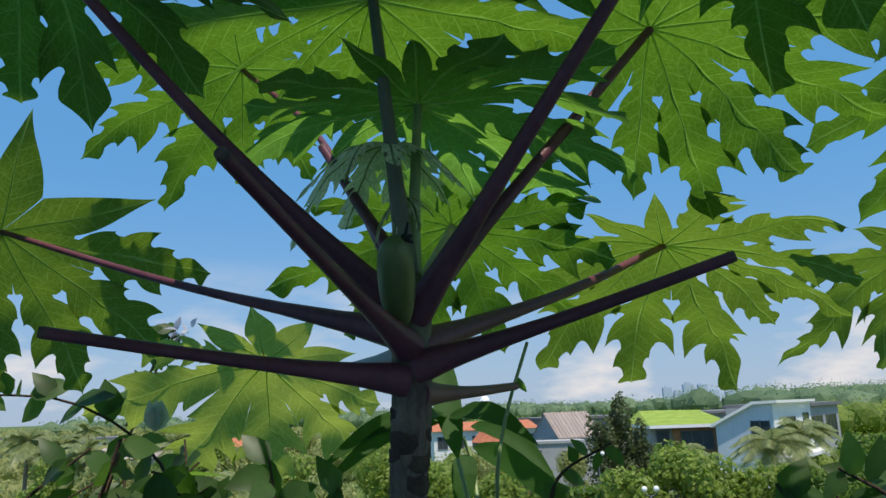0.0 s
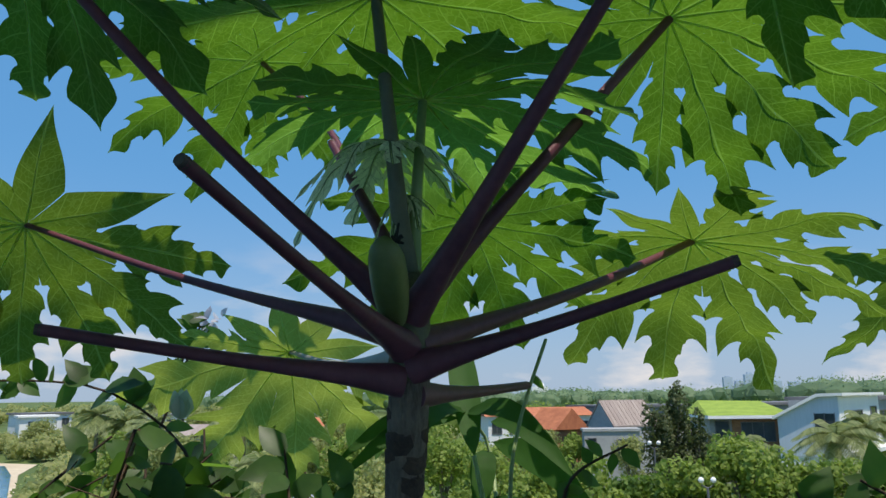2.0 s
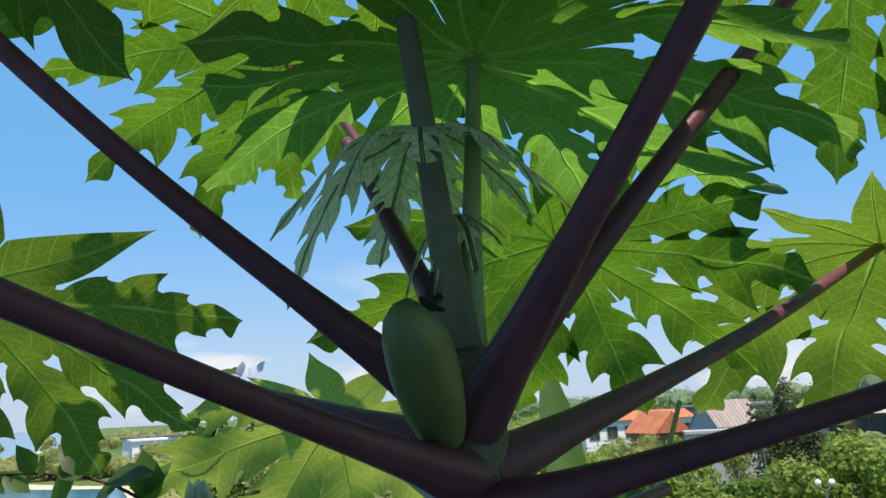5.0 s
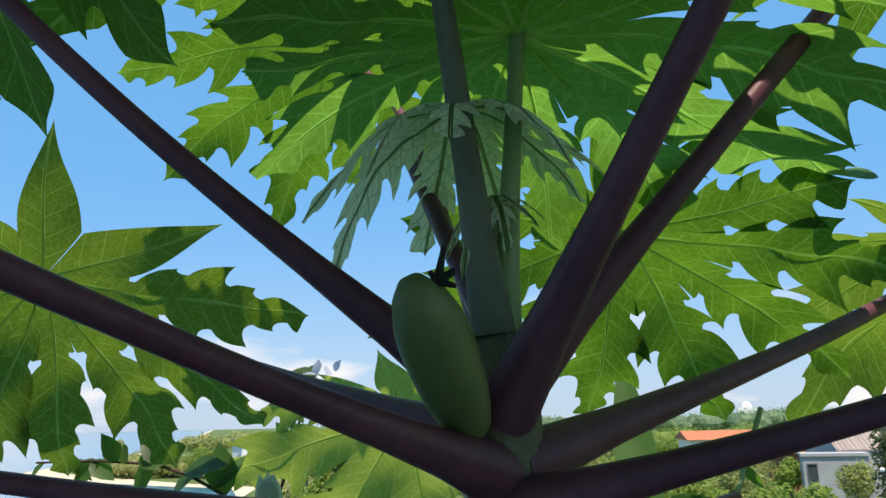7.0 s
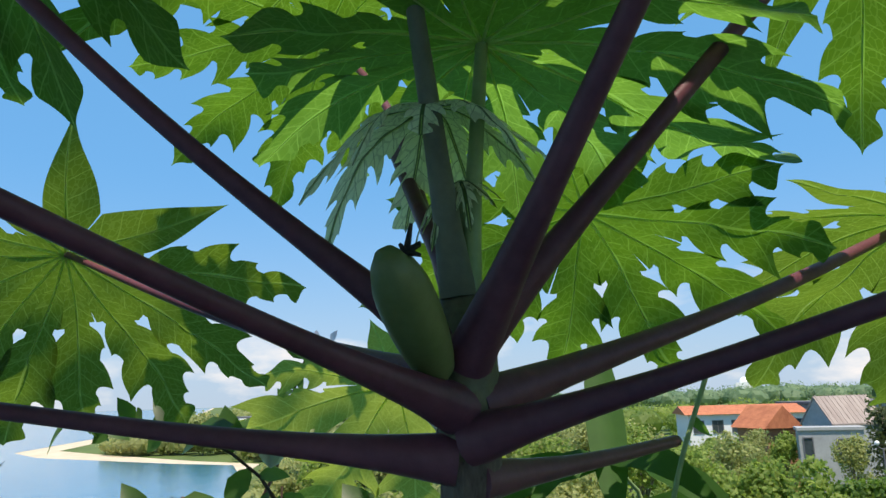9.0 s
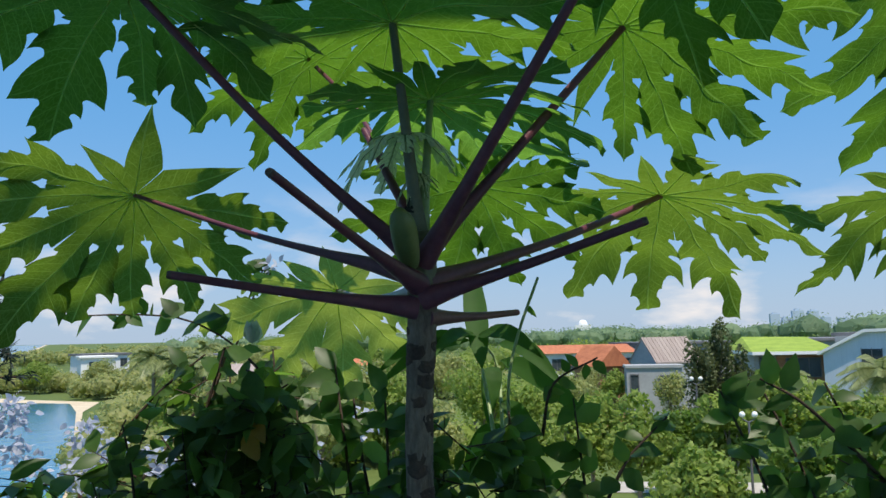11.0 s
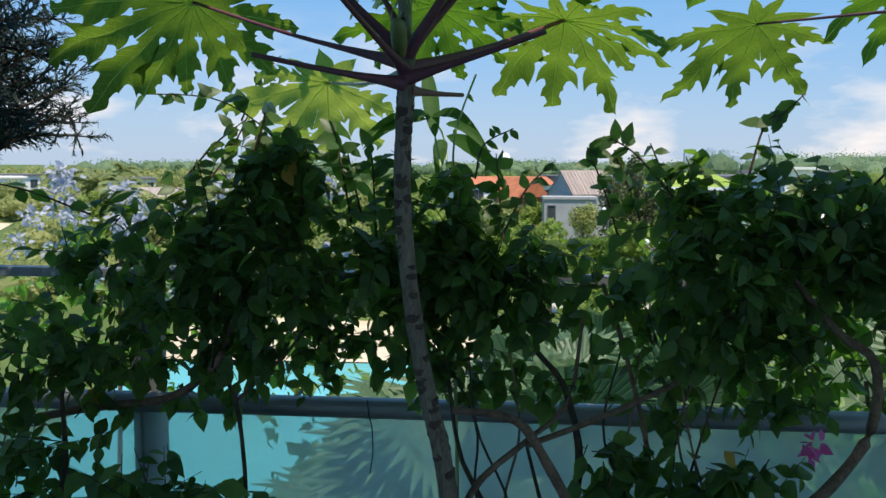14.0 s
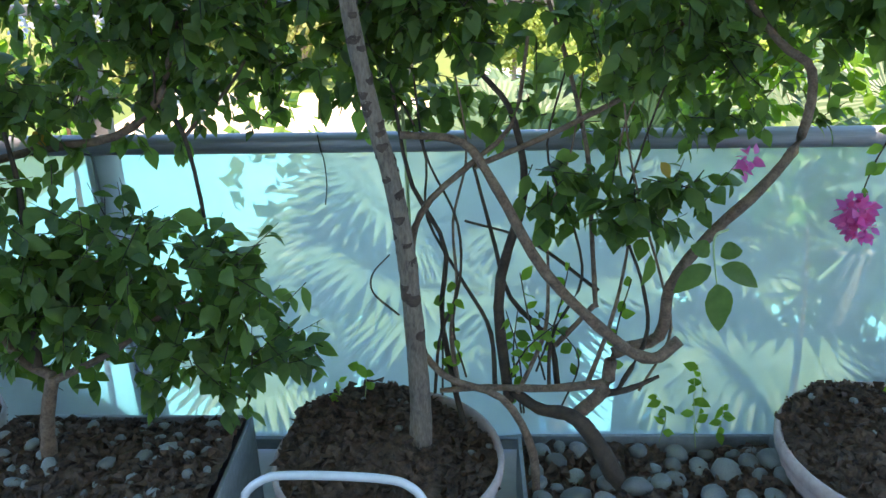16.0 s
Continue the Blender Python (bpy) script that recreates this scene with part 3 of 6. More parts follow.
# ---- railing ----
RAIL_Y = 1.296
railing = thing("railing", "grey steel balustrade with hazy green glass panels", "railing", (0, RAIL_Y, 0))
part_tube("handrail", [(-4.4, 0, 1.0), (4.9, 0, 1.0)], 0.0275, STEEL, railing, "thick round steel pipe", 20, 4)
part_box("top_rail", (-4.4, -0.02, 1.335), (4.9, 0.02, 1.360), ALU, railing, 0.003, "thin grey upper rail")
part_box("bottom_rail", (-4.4, -0.02, 0.02), (4.9, 0.02, 0.06), ALU, railing, 0.003)
for px_ in (-4.38, -2.56, -0.74, 1.55, 3.4, 4.86):
    part_box("post", (px_ - 0.04, 0.03, -0.05), (px_ - 0.004, 0.075, 1.38), ALU, railing, 0.003)
    part_box("post", (px_ + 0.004, 0.03, -0.05), (px_ + 0.04, 0.075, 1.38), ALU, railing, 0.003)
for a, b in ((-4.34, -2.565), (-2.555, -0.745), (-0.735, 1.545), (1.555, 3.395), (3.405, 4.82)):
    g = part_box("glass_panel", (a, -0.005, 0.06), (b, 0.005, 0.985), GLASS, railing, 0.002, "hazy blue-green glass panel")

# ---- pots and planters ----


def pebble_mesh(seed):
    bm = bmesh.new()
    bmesh.ops.create_icosphere(bm, subdivisions=2, radius=1)
    for v in bm.verts:
        v.co *= 1 + 0.14 * noise.noise(v.co * 1.3 + Vector((seed * 3.1, 0, 0)))
        v.co.z *= 0.78
    me = bpy.data.meshes.new("pebble")
    bm.to_mesh(me)
    bm.free()
    me.materials.append(PEBBLE)
    me.polygons.foreach_set("use_smooth", [True] * len(me.polygons))
    return me


PEBBLES = [pebble_mesh(i) for i in range(4)]


def soil_mesh(inside, lo, hi, z, mound, seed, step=0.009):
    """A crumbly, mounded soil surface over the points that lie inside."""
    nx, ny = int((hi[0] - lo[0]) / step), int((hi[1] - lo[1]) / step)
    verts, faces = [], []
    for j in range(ny + 1):
        for i in range(nx + 1):
            x, y = lo[0] + (hi[0] - lo[0]) * i / nx, lo[1] + (hi[1] - lo[1]) * j / ny
            q = Vector((x * 26, y * 26, seed))
            verts.append((x, y, z + mound(x, y) + 0.016 * noise.noise(q) + 0.013 * noise.noise(q * 2.3) + 0.008 * noise.noise(q * 5)))
    for j in range(ny):
        for i in range(nx):
            x, y = lo[0] + (hi[0] - lo[0]) * (i + 0.5) / nx, lo[1] + (hi[1] - lo[1]) * (j + 0.5) / ny
            if inside(x, y):
                a = j * (nx + 1) + i
                faces.append((a, a + 1, a + nx + 2, a + nx + 1))
    return mesh_of("soil", verts, faces, SOIL)


def clods(parent, rnd, place, count):
    s = Soup()
    for _ in range(int(count * 1.4)):
        x, y, z = place(rnd)
        r = 0.003 + 0.024 * rnd.random() ** 2.4
        d = [Vector((rnd.gauss(0, 1), rnd.gauss(0, 1), rnd.gauss(0, 0.7))).normalized() * r for _ in range(5)]
        o = Vector((x, y, z))
        s.add([o + q for q in d], [(0, 1, 2), (0, 2, 3), (0, 3, 4), (0, 4, 1), (1, 3, 2), (1, 4, 3)])
    put("loose_soil", s.mesh("loose_soil", SOIL, smooth=False), parent)["kind"] = "stuff"


def scatter_pebbles(parent, rnd, spots):
    for x, y, z, r in spots:
        p = new("pebble", rnd.choice(PEBBLES))
        p.parent = parent
        p.location = (x, y, z)
        p.rotation_euler = (rnd.uniform(-0.7, 0.7), rnd.uniform(-0.7, 0.7), rnd.uniform(0, 6.3))
        p.scale = (r * rnd.uniform(1.0, 1.35), r * rnd.uniform(0.85, 1.05), r * rnd.uniform(0.85, 1.1))


def round_pot(x, y, radius, rim, seed, label, mound=0.05):
    pot = thing("plant_pot", label, "plant pot", (x, y, 0), "round pots")
    prof = [(0.66, 0.0), (0.70, 0.012), (0.90, rim * 0.8), (0.93, rim * 0.84), (0.99, rim * 0.86), (1.0, rim * 0.95), (0.985, rim), (0.955, rim), (0.945, rim - 0.02), (0.93, rim * 0.7)]
    n, verts, faces = 56, [], []
    for r, z in prof:
        for i in range(n):
            a = 2 * math.pi * i / n
            verts.append((math.cos(a) * r * radius, math.sin(a) * r * radius, z))
    for k in range(len(prof) - 1):
        for i in range(n):
            faces.append((k * n + i, k * n + (i + 1) % n, (k + 1) * n + (i + 1) % n, (k + 1) * n + i))
    faces.append(tuple(reversed(range(n))))
    put("body", mesh_of("body", verts, faces, TERRA), pot)
    ri = radius * 0.942
    hill = lambda u, v: mound * max(0.0, 1 - ((u + 0.09) ** 2 + (v - 0.10) ** 2) / ri ** 2) + 0.02 * noise.noise(Vector((u * 7, v * 7, seed)))
    put("soil", soil_mesh(lambda u, v: u * u + v * v < ri * ri, (-ri, -ri), (ri, ri), rim - 0.035, hill, seed), pot, "dark crumbly potting soil")
    rnd = random.Random(seed)

    def spot(r):
        a, q = r.uniform(0, 6.28), math.sqrt(r.random()) * ri
        return math.cos(a) * q, math.sin(a) * q, rim - 0.035 + hill(math.cos(a) * q, math.sin(a) * q) + 0.006
    clods(pot, rnd, spot, 1500)
    scatter_pebbles(pot, rnd, [(*spot(rnd), rnd.uniform(0.006, 0.013)) for _ in range(14)])
    return pot


def box_planter(x0, x1, y0, y1, rim, seed, label, pebbles, big, heap=0.02):
    cx, cy = (x0 + x1) / 2, (y0 + y1) / 2
    pl = thing("box_planter", label, "planter", (cx, cy, 0), "square planters")
    a, b, t = (x1 - x0) / 2, (y1 - y0) / 2, 0.011
    part_box("side_panel", (-a, -b, 0), (a, -b + t, rim), ZINC, pl, 0.003)
    part_box("side_panel", (-a, b - t, 0), (a, b, rim), ZINC, pl, 0.003)
    part_box("side_panel", (-a, -b + t, 0), (-a + t, b - t, rim), ZINC, pl, 0.003)
    part_box("side_panel", (a - t, -b + t, 0), (a, b - t, rim), ZINC, pl, 0.003)
    part_box("bottom_panel", (-a + t, -b + t, 0.003), (a - t, b - t, 0.014), ZINC, pl)
    flat = lambda u, v: 0.03 * noise.noise(Vector((u * 5, v * 5, seed))) + heap * (1 - (v / b) ** 2 * 0.5)
    put("soil", soil_mesh(lambda u, v: True, (-a + t, -b + t), (a - t, b - t), rim - 0.05, flat, seed), pl, "dark stony potting soil")
    rnd = random.Random(seed)

    def spot(r):
        u, v = r.uniform(-a + 0.03, a - 0.03), r.uniform(-b + 0.03, b - 0.03)
        return u, v, rim - 0.05 + flat(u, v) + 0.006
    clods(pl, rnd, spot, 1800)
    laid = []
    for _ in range(pebbles * 3):
        u, v, z = spot(rnd)
        r = rnd.uniform(*big)
        if len(laid) < pebbles and all((u - q[0]) ** 2 + (v - q[1]) ** 2 > (0.95 * (r + q[3])) ** 2 for q in laid):
            laid.append((u, v, z, r))
    scatter_pebbles(pl, rnd, laid)
    return pl


round_pot(0.055, 0.945, 0.30, 0.268, 3, "wide pale terracotta pot full of dark soil", 0.095)
round_pot(-1.22, 1.02, 0.20, 0.30, 11, "smaller pale terracotta pot holding the conifer", 0.03)
round_pot(1.37, 0.945, 0.31, 0.285, 5, "wide pinkish terracotta pot with crumbly soil", 0.06)
box_planter(-0.98, -0.325, 0.54, 1.06, 0.305, 7, "grey metal box planter with dark stony soil", 70, (0.008, 0.024), 0.075)
box_planter(0.400, 1.115, 0.60, 1.13, 0.19, 9, "grey metal box planter covered with grey river pebbles", 110, (0.020, 0.040))

# ---- papaya tree in the round pot ----
tree = thing("papaya_tree", "slender papaya tree with purple petioles and one green fruit", "tree", (0, 0, 0))
tree["axis"] = (0.019, 0.940)
papaya_trunk(tree, [(0.137, 0.965, 0.27), (0.141, 0.965, 0.40), (0.133, 0.965, 0.62), (0.119, 0.965, 0.83), (0.095, 0.965, 1.00), (0.060, 0.965, 1.15), (0.028, 0.962, 1.34), (0.010, 0.960, 1.53), (0.010, 0.955, 1.67), (0.018, 0.945, 1.79), (0.019, 0.938, 1.87)],
             [0.031, 0.027, 0.024, 0.022, 0.020, 0.019, 0.018, 0.0175, 0.0175, 0.0190, 0.0165], 80, 4)
part_tube("growing_tip", [(0.019, 0.942, 1.795), (0.019, 0.941, 1.83), (0.018, 0.941, 1.865), (0.016, 0.942, 1.900)], [0.0190, 0.0200, 0.0185, 0.0120], STEM_TOP, tree, "smooth green top of the stem", 18, 20, 0.06)
# bare, cut petioles
for base, end, r in (((0.012, 0.905, 1.824), (-0.056, 0.632, 1.909), (0.0160, 0.0105, 0.0078, 0.0060, 0.0052, 0.0048, 0.0046, 0.0045)), ((0.000, 0.915, 1.795), (-0.254, 0.808, 1.836), (0.0160, 0.0108, 0.0080, 0.0064, 0.0057, 0.0053, 0.0051, 0.0050)),
                     ((0.032, 0.918, 1.806), (0.291, 0.862, 1.882), (0.0160, 0.0108, 0.0080, 0.0064, 0.0057, 0.0053, 0.0051, 0.0050)), ((0.03, 0.93, 1.782), (0.121, 1.153, 1.792), (0.014, 0.0090, 0.0066, 0.0056, 0.0050, 0.0047)),
                     ((0.004, 0.942, 1.895), (-0.085, 1.046, 2.060), (0.008, 0.0066, 0.006, 0.0052, 0.005))):
    b_, e_ = root(base, tree), Vector(end)
    pet = part_tube("cut_petiole", [b_, (b_ + e_) / 2 - Vector((0, 0, 0.002)), e_], list(r), PETIOLE, tree, "bare purple petiole stub", 16, 24)
    tip = Soup()
    way = (e_ - b_).normalized()
    tube(tip, [e_ - way * 0.002, e_ + way * 0.003], [r[-1] * 1.06, r[-1] * 0.9], 10, 1)
    put("cut_end", tip.mesh("cut_end", STUB), pet)
L = leafed_petiole
THICK = (0.0160, 0.0105, 0.0080, 0.0068, 0.0064, 0.0060, 0.0056, 0.0052, 0.0050)
L(tree, (-0.008, 0.920, 1.858), (-0.272, 0.727, 2.163), 0.34, 60, 14, 0, 11, lobes=[(29, 0.62, 0.2), (52, 0.72), (75, 0.92, 0.13), (106, 0.97), (134, 0.88), (162, 0.85), (-165, 0.8), (-125, 0.75), (-80, 0.75), (-38, 0.7), (0, 0.66)], droop=0.25, sag=-0.013, radii=(0.0150, 0.0100, 0.0074, 0.0062, 0.0057, 0.0053, 0.0050, 0.0047, 0.0045))
L(tree, (0.000, 0.925, 1.836), (-0.487, 1.101, 1.995), 0.33, 120, 50, 0, 12, lobes=[(-170, 0.48, -0.09), (-109, 0.55, -0.08), (-80, 0.78, -0.06), (-52, 0.80), (-24, 0.80, -0.1), (0, 0.70), (22, 0.80), (41, 1.04, 0.04), (64, 1.01), (86, 0.88), (106, 0.87, 0.06), (140, 0.36)], droop=0.15, sag=-0.008, blade=PAPAYA_OLD_LIT)
L(tree, (0.034, 0.935, 1.826), (0.366, 1.382, 1.999), 0.35, 60, 18, 0, 13, lobes=[(-166, 0.50), (-138, 0.60), (-102, 0.74), (-74, 0.76), (-47, 0.88), (-26, 0.72), (-2, 1.09), (27, 1.05), (55, 1.05), (84, 0.72), (122, 0.58), (160, 0.50)], droop=0.25, sag=-0.008, blade=PAPAYA_OLD_LIT, radii=THICK)
L(tree, (0.032, 0.940, 1.862), (0.290, 1.045, 2.182), 0.34, 80, 24, 0, 14, lobes=[(-150, 0.5), (-120, 0.7), (-92, 0.85), (-63, 0.90, -0.08), (-41, 0.80, 0.05), (-15, 0.87, 0.06), (7, 0.68, 0.14), (33, 0.52, 0.25), (64, 0.5), (96, 0.55), (130, 0.5), (165, 0.45)], droop=0.25, radii=THICK)
L(tree, (0.030, 0.915, 1.852), (0.285, 0.740, 2.200), 0.36, 80, 20, 0, 15, lobes=[(-12, 0.72, 0.1), (-33, 0.66), (-56, 0.84), (-79, 0.77), (20, 0.56), (52, 0.5), (88, 0.5), (128, 0.6), (-112, 0.85), (-150, 0.8), (168, 0.7)], droop=0.25, radii=(0.0160, 0.0112, 0.0084, 0.0074, 0.0068, 0.0062, 0.0056, 0.0050, 0.0047))
L(tree, (0.012, 0.925, 1.892), (-0.008, 0.911, 2.162), 0.34, 90, 10, 0, 16, lobes=[(90, 0.86), (70, 0.52, 0.2), (50, 0.50, 0.3), (22, 0.46, 0.1), (-10, 0.45), (-37, 0.75, -0.4), (-70, 0.74, -0.1), (-108, 0.85), (-145, 1.0), (178, 1.0), (142, 0.98), (114, 0.78)], droop=0.25, mat=PETIOLE_DUSK, radii=(0.0120, 0.0090, 0.0076, 0.0068, 0.0062, 0.0058, 0.0055))
L(tree, (0.024, 0.945, 1.890), (0.029, 0.968, 2.076), 0.28, 90, 8, 0, 17, lobes=[(78, 0.76), (52, 0.56), (30, 0.6), (8, 0.72, 0.1), (-16, 0.8), (-43, 1.10, -0.2), (-73, 0.86, 0.08), (-95, 0.74), (-120, 0.76, -0.1), (-150, 0.6), (-178, 0.45), (155, 0.5), (128, 0.62), (102, 0.62)], droop=0.25, mat=PETIOLE_GREEN, radii=(0.0100, 0.0072, 0.0058, 0.0052, 0.0048, 0.0045), full=1.15, blade=PAPAYA_LIT)
L(tree, (0.006, 0.945, 1.812), (-0.262, 1.460, 1.854), 0.32, 95, 50, 0, 18, lobes=[(173, 0.34), (132, 0.40), (-132, 0.36), (-95, 0.46), (100, 0.6), (76, 0.96), (40, 0.88), (5, 0.84), (-34, 0.78), (-66, 0.62)], droop=0.15, sag=-0.01, mat=PETIOLE_PALE, blade=PAPAYA_PALE, full=1.35)
L(tree, (0.026, 0.945, 1.868), (0.052, 1.200, 2.000), 0.27, 90, 40, 0, 19, lobes=[(-138, 0.5), (-102, 0.66), (-78, 0.80), (-48, 0.84), (-18, 0.78), (18, 0.79), (46, 0.82), (76, 0.96), (108, 0.7), (148, 0.54), (178, 0.45)], droop=0.2, mat=PETIOLE_PALE, radii=(0.008, 0.0056, 0.0046))
L(tree, (0.004, 0.945, 1.875), (-0.235, 1.220, 2.245), 0.30, 110, 25, 0, 20, lobes=[(58, 0.84), (24, 0.86), (92, 0.74), (-4, 0.70), (-34, 0.7), (-66, 0.7), (128, 0.69), (-100, 0.66), (168, 0.55), (-138, 0.6)], droop=0.3, mid=Vector((-0.098, 1.085, 2.088)), radii=(0.0060, 0.0046, 0.0040, 0.0038, 0.0036, 0.0034))
# pale young leaves in the heart of the crown
L(tree, (0.014, 0.945, 1.895), (-0.003, 0.950, 2.025), 0.10, 0, 0, 0, 31, PETIOLE_GREEN, PAPAYA_YOUNG, (0.0050, 0.0040, 0.0030), droop=0.85, fold=0.03, ribs=0.3, full=1.35, lobes=[(165, 1.05), (202, 0.90), (242, 0.66, 0.3), (285, 0.64, 0.2), (328, 0.85), (5, 0.90), (45, 0.80), (88, 0.8), (126, 0.9)])
L(tree, (0.018, 0.948, 1.895), (0.016, 0.950, 1.970), 0.040, 250, 10, 0, 33, PETIOLE_GREEN, PAPAYA_YOUNG, (0.005, 0.0038, 0.0030), droop=1.1, fold=0.3, ribs=0.3, full=0.8)


def papaya_fruit(tree, base, tip, radius):
    b, t = Vector(base), Vector(tip)
    d = t - b
    s = Soup()
    prof = [0.35, 0.68, 0.80, 0.88, 0.94, 0.98, 1.0, 1.0, 0.98, 0.92, 0.76, 0.40]
    a = d.normalized().orthogonal().normalized()
    c = d.normalized().cross(a)
    verts, faces, n = [], [], 22
    for i, r in enumerate(prof):
        u = i / (len(prof) - 1)
        for k in range(n):
            w = 2 * math.pi * k / n
            q = radius * r * (1 + 0.035 * math.cos(5 * w) * (0.4 + u))
            verts.append(b + d * (u ** 1.05) + (a * math.cos(w) + c * math.sin(w)) * q)
    for i in range(len(prof) - 1):
        for k in range(n):
            faces.append((i * n + k, i * n + (k + 1) % n, (i + 1) * n + (k + 1) % n, (i + 1) * n + k))
    faces.append(tuple(range((len(prof) - 1) * n, len(prof) * n)))
    s.add(verts, faces)
    fruit = put("fruit", s.mesh("fruit", FRUIT), tree, "small unripe green papaya")
    e = Soup()
    rnd = random.Random(8)
    for _ in range(9):
        p = t - d.normalized() * 0.004 + Vector((0.008, 0.004, 0.004))
        tube(e, [p, p + Vector((rnd.gauss(0.002, 0.004), rnd.gauss(0, 0.004), rnd.gauss(0.002, 0.004)))], [0.0022, 0.001], 5, 1)
    put("dried_blossom", e.mesh("dried_blossom", BLACK), fruit)


papaya_fruit(tree, (0.010, 0.918, 1.843), (0.016, 0.833, 1.902), 0.0160)

# ---- second papaya, in the other round pot ----
tree_b = thing("papaya_tree", "neighbouring papaya tree reaching in with long petioles", "tree", (0, 0, 0))
tree_b["axis"] = (1.43, 1.0)
papaya_trunk(tree_b, [(1.37, 0.97, 0.24), (1.38, 0.98, 0.7), (1.41, 1.0, 1.2), (1.43, 1.0, 1.7), (1.43, 1.0, 2.02)], [0.028, 0.025, 0.022, 0.020, 0.016], 34, 6)
L(tree_b, (1.42, 1.0, 1.98), (0.952, 1.739, 2.048), 0.36, 90, 33, 0, 41, lobes=[(0, 0.86), (40, 1.01), (-42, 0.87), (80, 0.81), (-78, 0.67), (118, 0.56), (-114, 0.5), (-158, 0.36), (158, 0.36)], droop=0.25, blade=PAPAYA_OLD_LIT)
L(tree_b, (1.42, 1.0, 2.00), (0.84, 1.16, 2.270), 0.4, 100, 28, 0, 42, lobes=[(17, 0.97), (-12, 0.77), (-40, 0.8), (-70, 0.84), (50, 0.87), (82, 0.75), (114, 0.62), (-104, 0.62), (-142, 0.5), (152, 0.5)], droop=0.25)
L(tree_b, (1.42, 1.0, 2.00), (1.02, 0.80, 2.340), 0.4, 100, 25, 0, 43, lobes=[(15, 0.9), (-18, 0.85), (-50, 0.85), (-84, 0.75), (48, 0.87), (82, 0.75), (116, 0.62), (-118, 0.55), (-155, 0.45), (155, 0.45)], droop=0.25)
L(tree_b, (1.42, 1.0, 2.00), (1.40, 1.60, 2.200), 0.38, 95, 32, 0, 44, lobes=[(12, 0.95), (-20, 0.89), (-52, 0.87), (-86, 0.71), (45, 0.92), (80, 0.79), (116, 0.58), (-122, 0.53), (158, 0.39), (-160, 0.39)], droop=0.25)
L(tree_b, (1.42, 1.0, 2.00), (1.85, 1.20, 2.200), 0.38, 70, 28, 0, 45, lobes=[(12, 0.95), (-20, 0.89), (-52, 0.87), (-86, 0.71), (45, 0.92), (80, 0.79), (116, 0.58), (-122, 0.53), (158, 0.39), (-160, 0.39)])


# ---- shrubs behind the papaya ----
rs = random.Random(50)
shrub = thing("bougainvillea", "dense dark green bougainvillea with a thick woody stem", "shrub", (-0.02, 0, -0.004), "bougainvilleas")
twig(shrub, [(-0.764, 0.84, 0.22), (-0.735, 0.84, 0.43), (-0.704, 0.86, 0.56)], [0.021, 0.017, 0.016], "trunk", BARK)
twig(shrub, [(-0.704, 0.86, 0.56), (-0.81, 0.9, 0.61), (-0.95, 1.0, 0.8)], [0.014, 0.008])
twig(shrub, [(-0.70, 0.86, 0.55), (-0.55, 0.88, 0.62), (-0.40, 0.9, 0.72), (-0.25, 0.92, 0.75)], [0.010, 0.004])
twig(shrub, [(-0.74, 0.87, 0.58), (-0.761, 0.95, 0.785), (-0.76, 1.0, 0.96), (-0.773, 1.02, 1.112)], [0.012, 0.008, 0.005], mat=BARK_DARK)
twig(shrub, [(-0.917, 1.15, 1.002), (-0.762, 1.13, 1.04), (-0.556, 1.1, 1.078), (-0.434, 1.08, 1.163), (-0.392, 1.08, 1.253), (-0.36, 1.09, 1.35), (-0.375, 1.1, 1.502), (-0.338, 1.1, 1.633), (-0.301, 1.1, 1.752)], [0.011, 0.010, 0.008, 0.004, 0.002], n=24)
twig(shrub, [(-0.434, 1.08, 1.163), (-0.376, 1.07, 1.074), (-0.355, 1.05, 0.77), (-0.40, 0.98, 0.60)], [0.006, 0.005, 0.004], mat=BARK_DARK)
twig(shrub, [(-0.378, 1.08, 1.084), (-0.241, 1.1, 1.224), (-0.15, 1.1, 1.4)], [0.005, 0.003])
crown, sticks = Soup(), Soup()
leaf_cloud(crown, rs, [((-0.95, 1.08, 1.20), (0.30, 0.11, 0.13))], 330, 0.056, sticks)
leaf_cloud(crown, rs, [((-0.26, 1.1, 1.665), (0.11, 0.05, 0.065))], 90, 0.058, sticks)
leaf_cloud(crown, rs, [((-0.55, 1.14, 1.13), (0.45, 0.07, 0.10)), ((-0.33, 1.1, 1.62), (0.17, 0.06, 0.09)), ((-0.33, 1.1, 1.62), (0.17, 0.06, 0.09))], 340, 0.056, sticks)
leaf_cloud(crown, rs, [((-0.52, 1.1, 1.42), (0.31, 0.12, 0.16)), ((-0.30, 1.1, 1.42), (0.20, 0.13, 0.22)), ((-0.38, 1.12, 1.24), (0.33, 0.09, 0.10))], 1650, 0.056, sticks)
leaf_cloud(crown, rs, [((-0.50, 0.92, 0.80), (0.32, 0.13, 0.21)), ((-0.25, 0.90, 0.80), (0.13, 0.09, 0.18)), ((-0.85, 0.95, 0.85), (0.3, 0.13, 0.25)), ((-0.30, 0.9, 0.60), (0.22, 0.1, 0.14))], 1500, 0.063, sticks)
leaf_cloud(crown, rs, [((-0.82, 0.95, 0.66), (0.36, 0.12, 0.22)), ((-1.05, 1.02, 0.95), (0.28, 0.10, 0.22))], 620, 0.062, sticks)
put("leaves", crown.mesh("leaves", LEAF), shrub)
put("twig_spray", sticks.mesh("twig_spray", BARK_DARK), shrub)
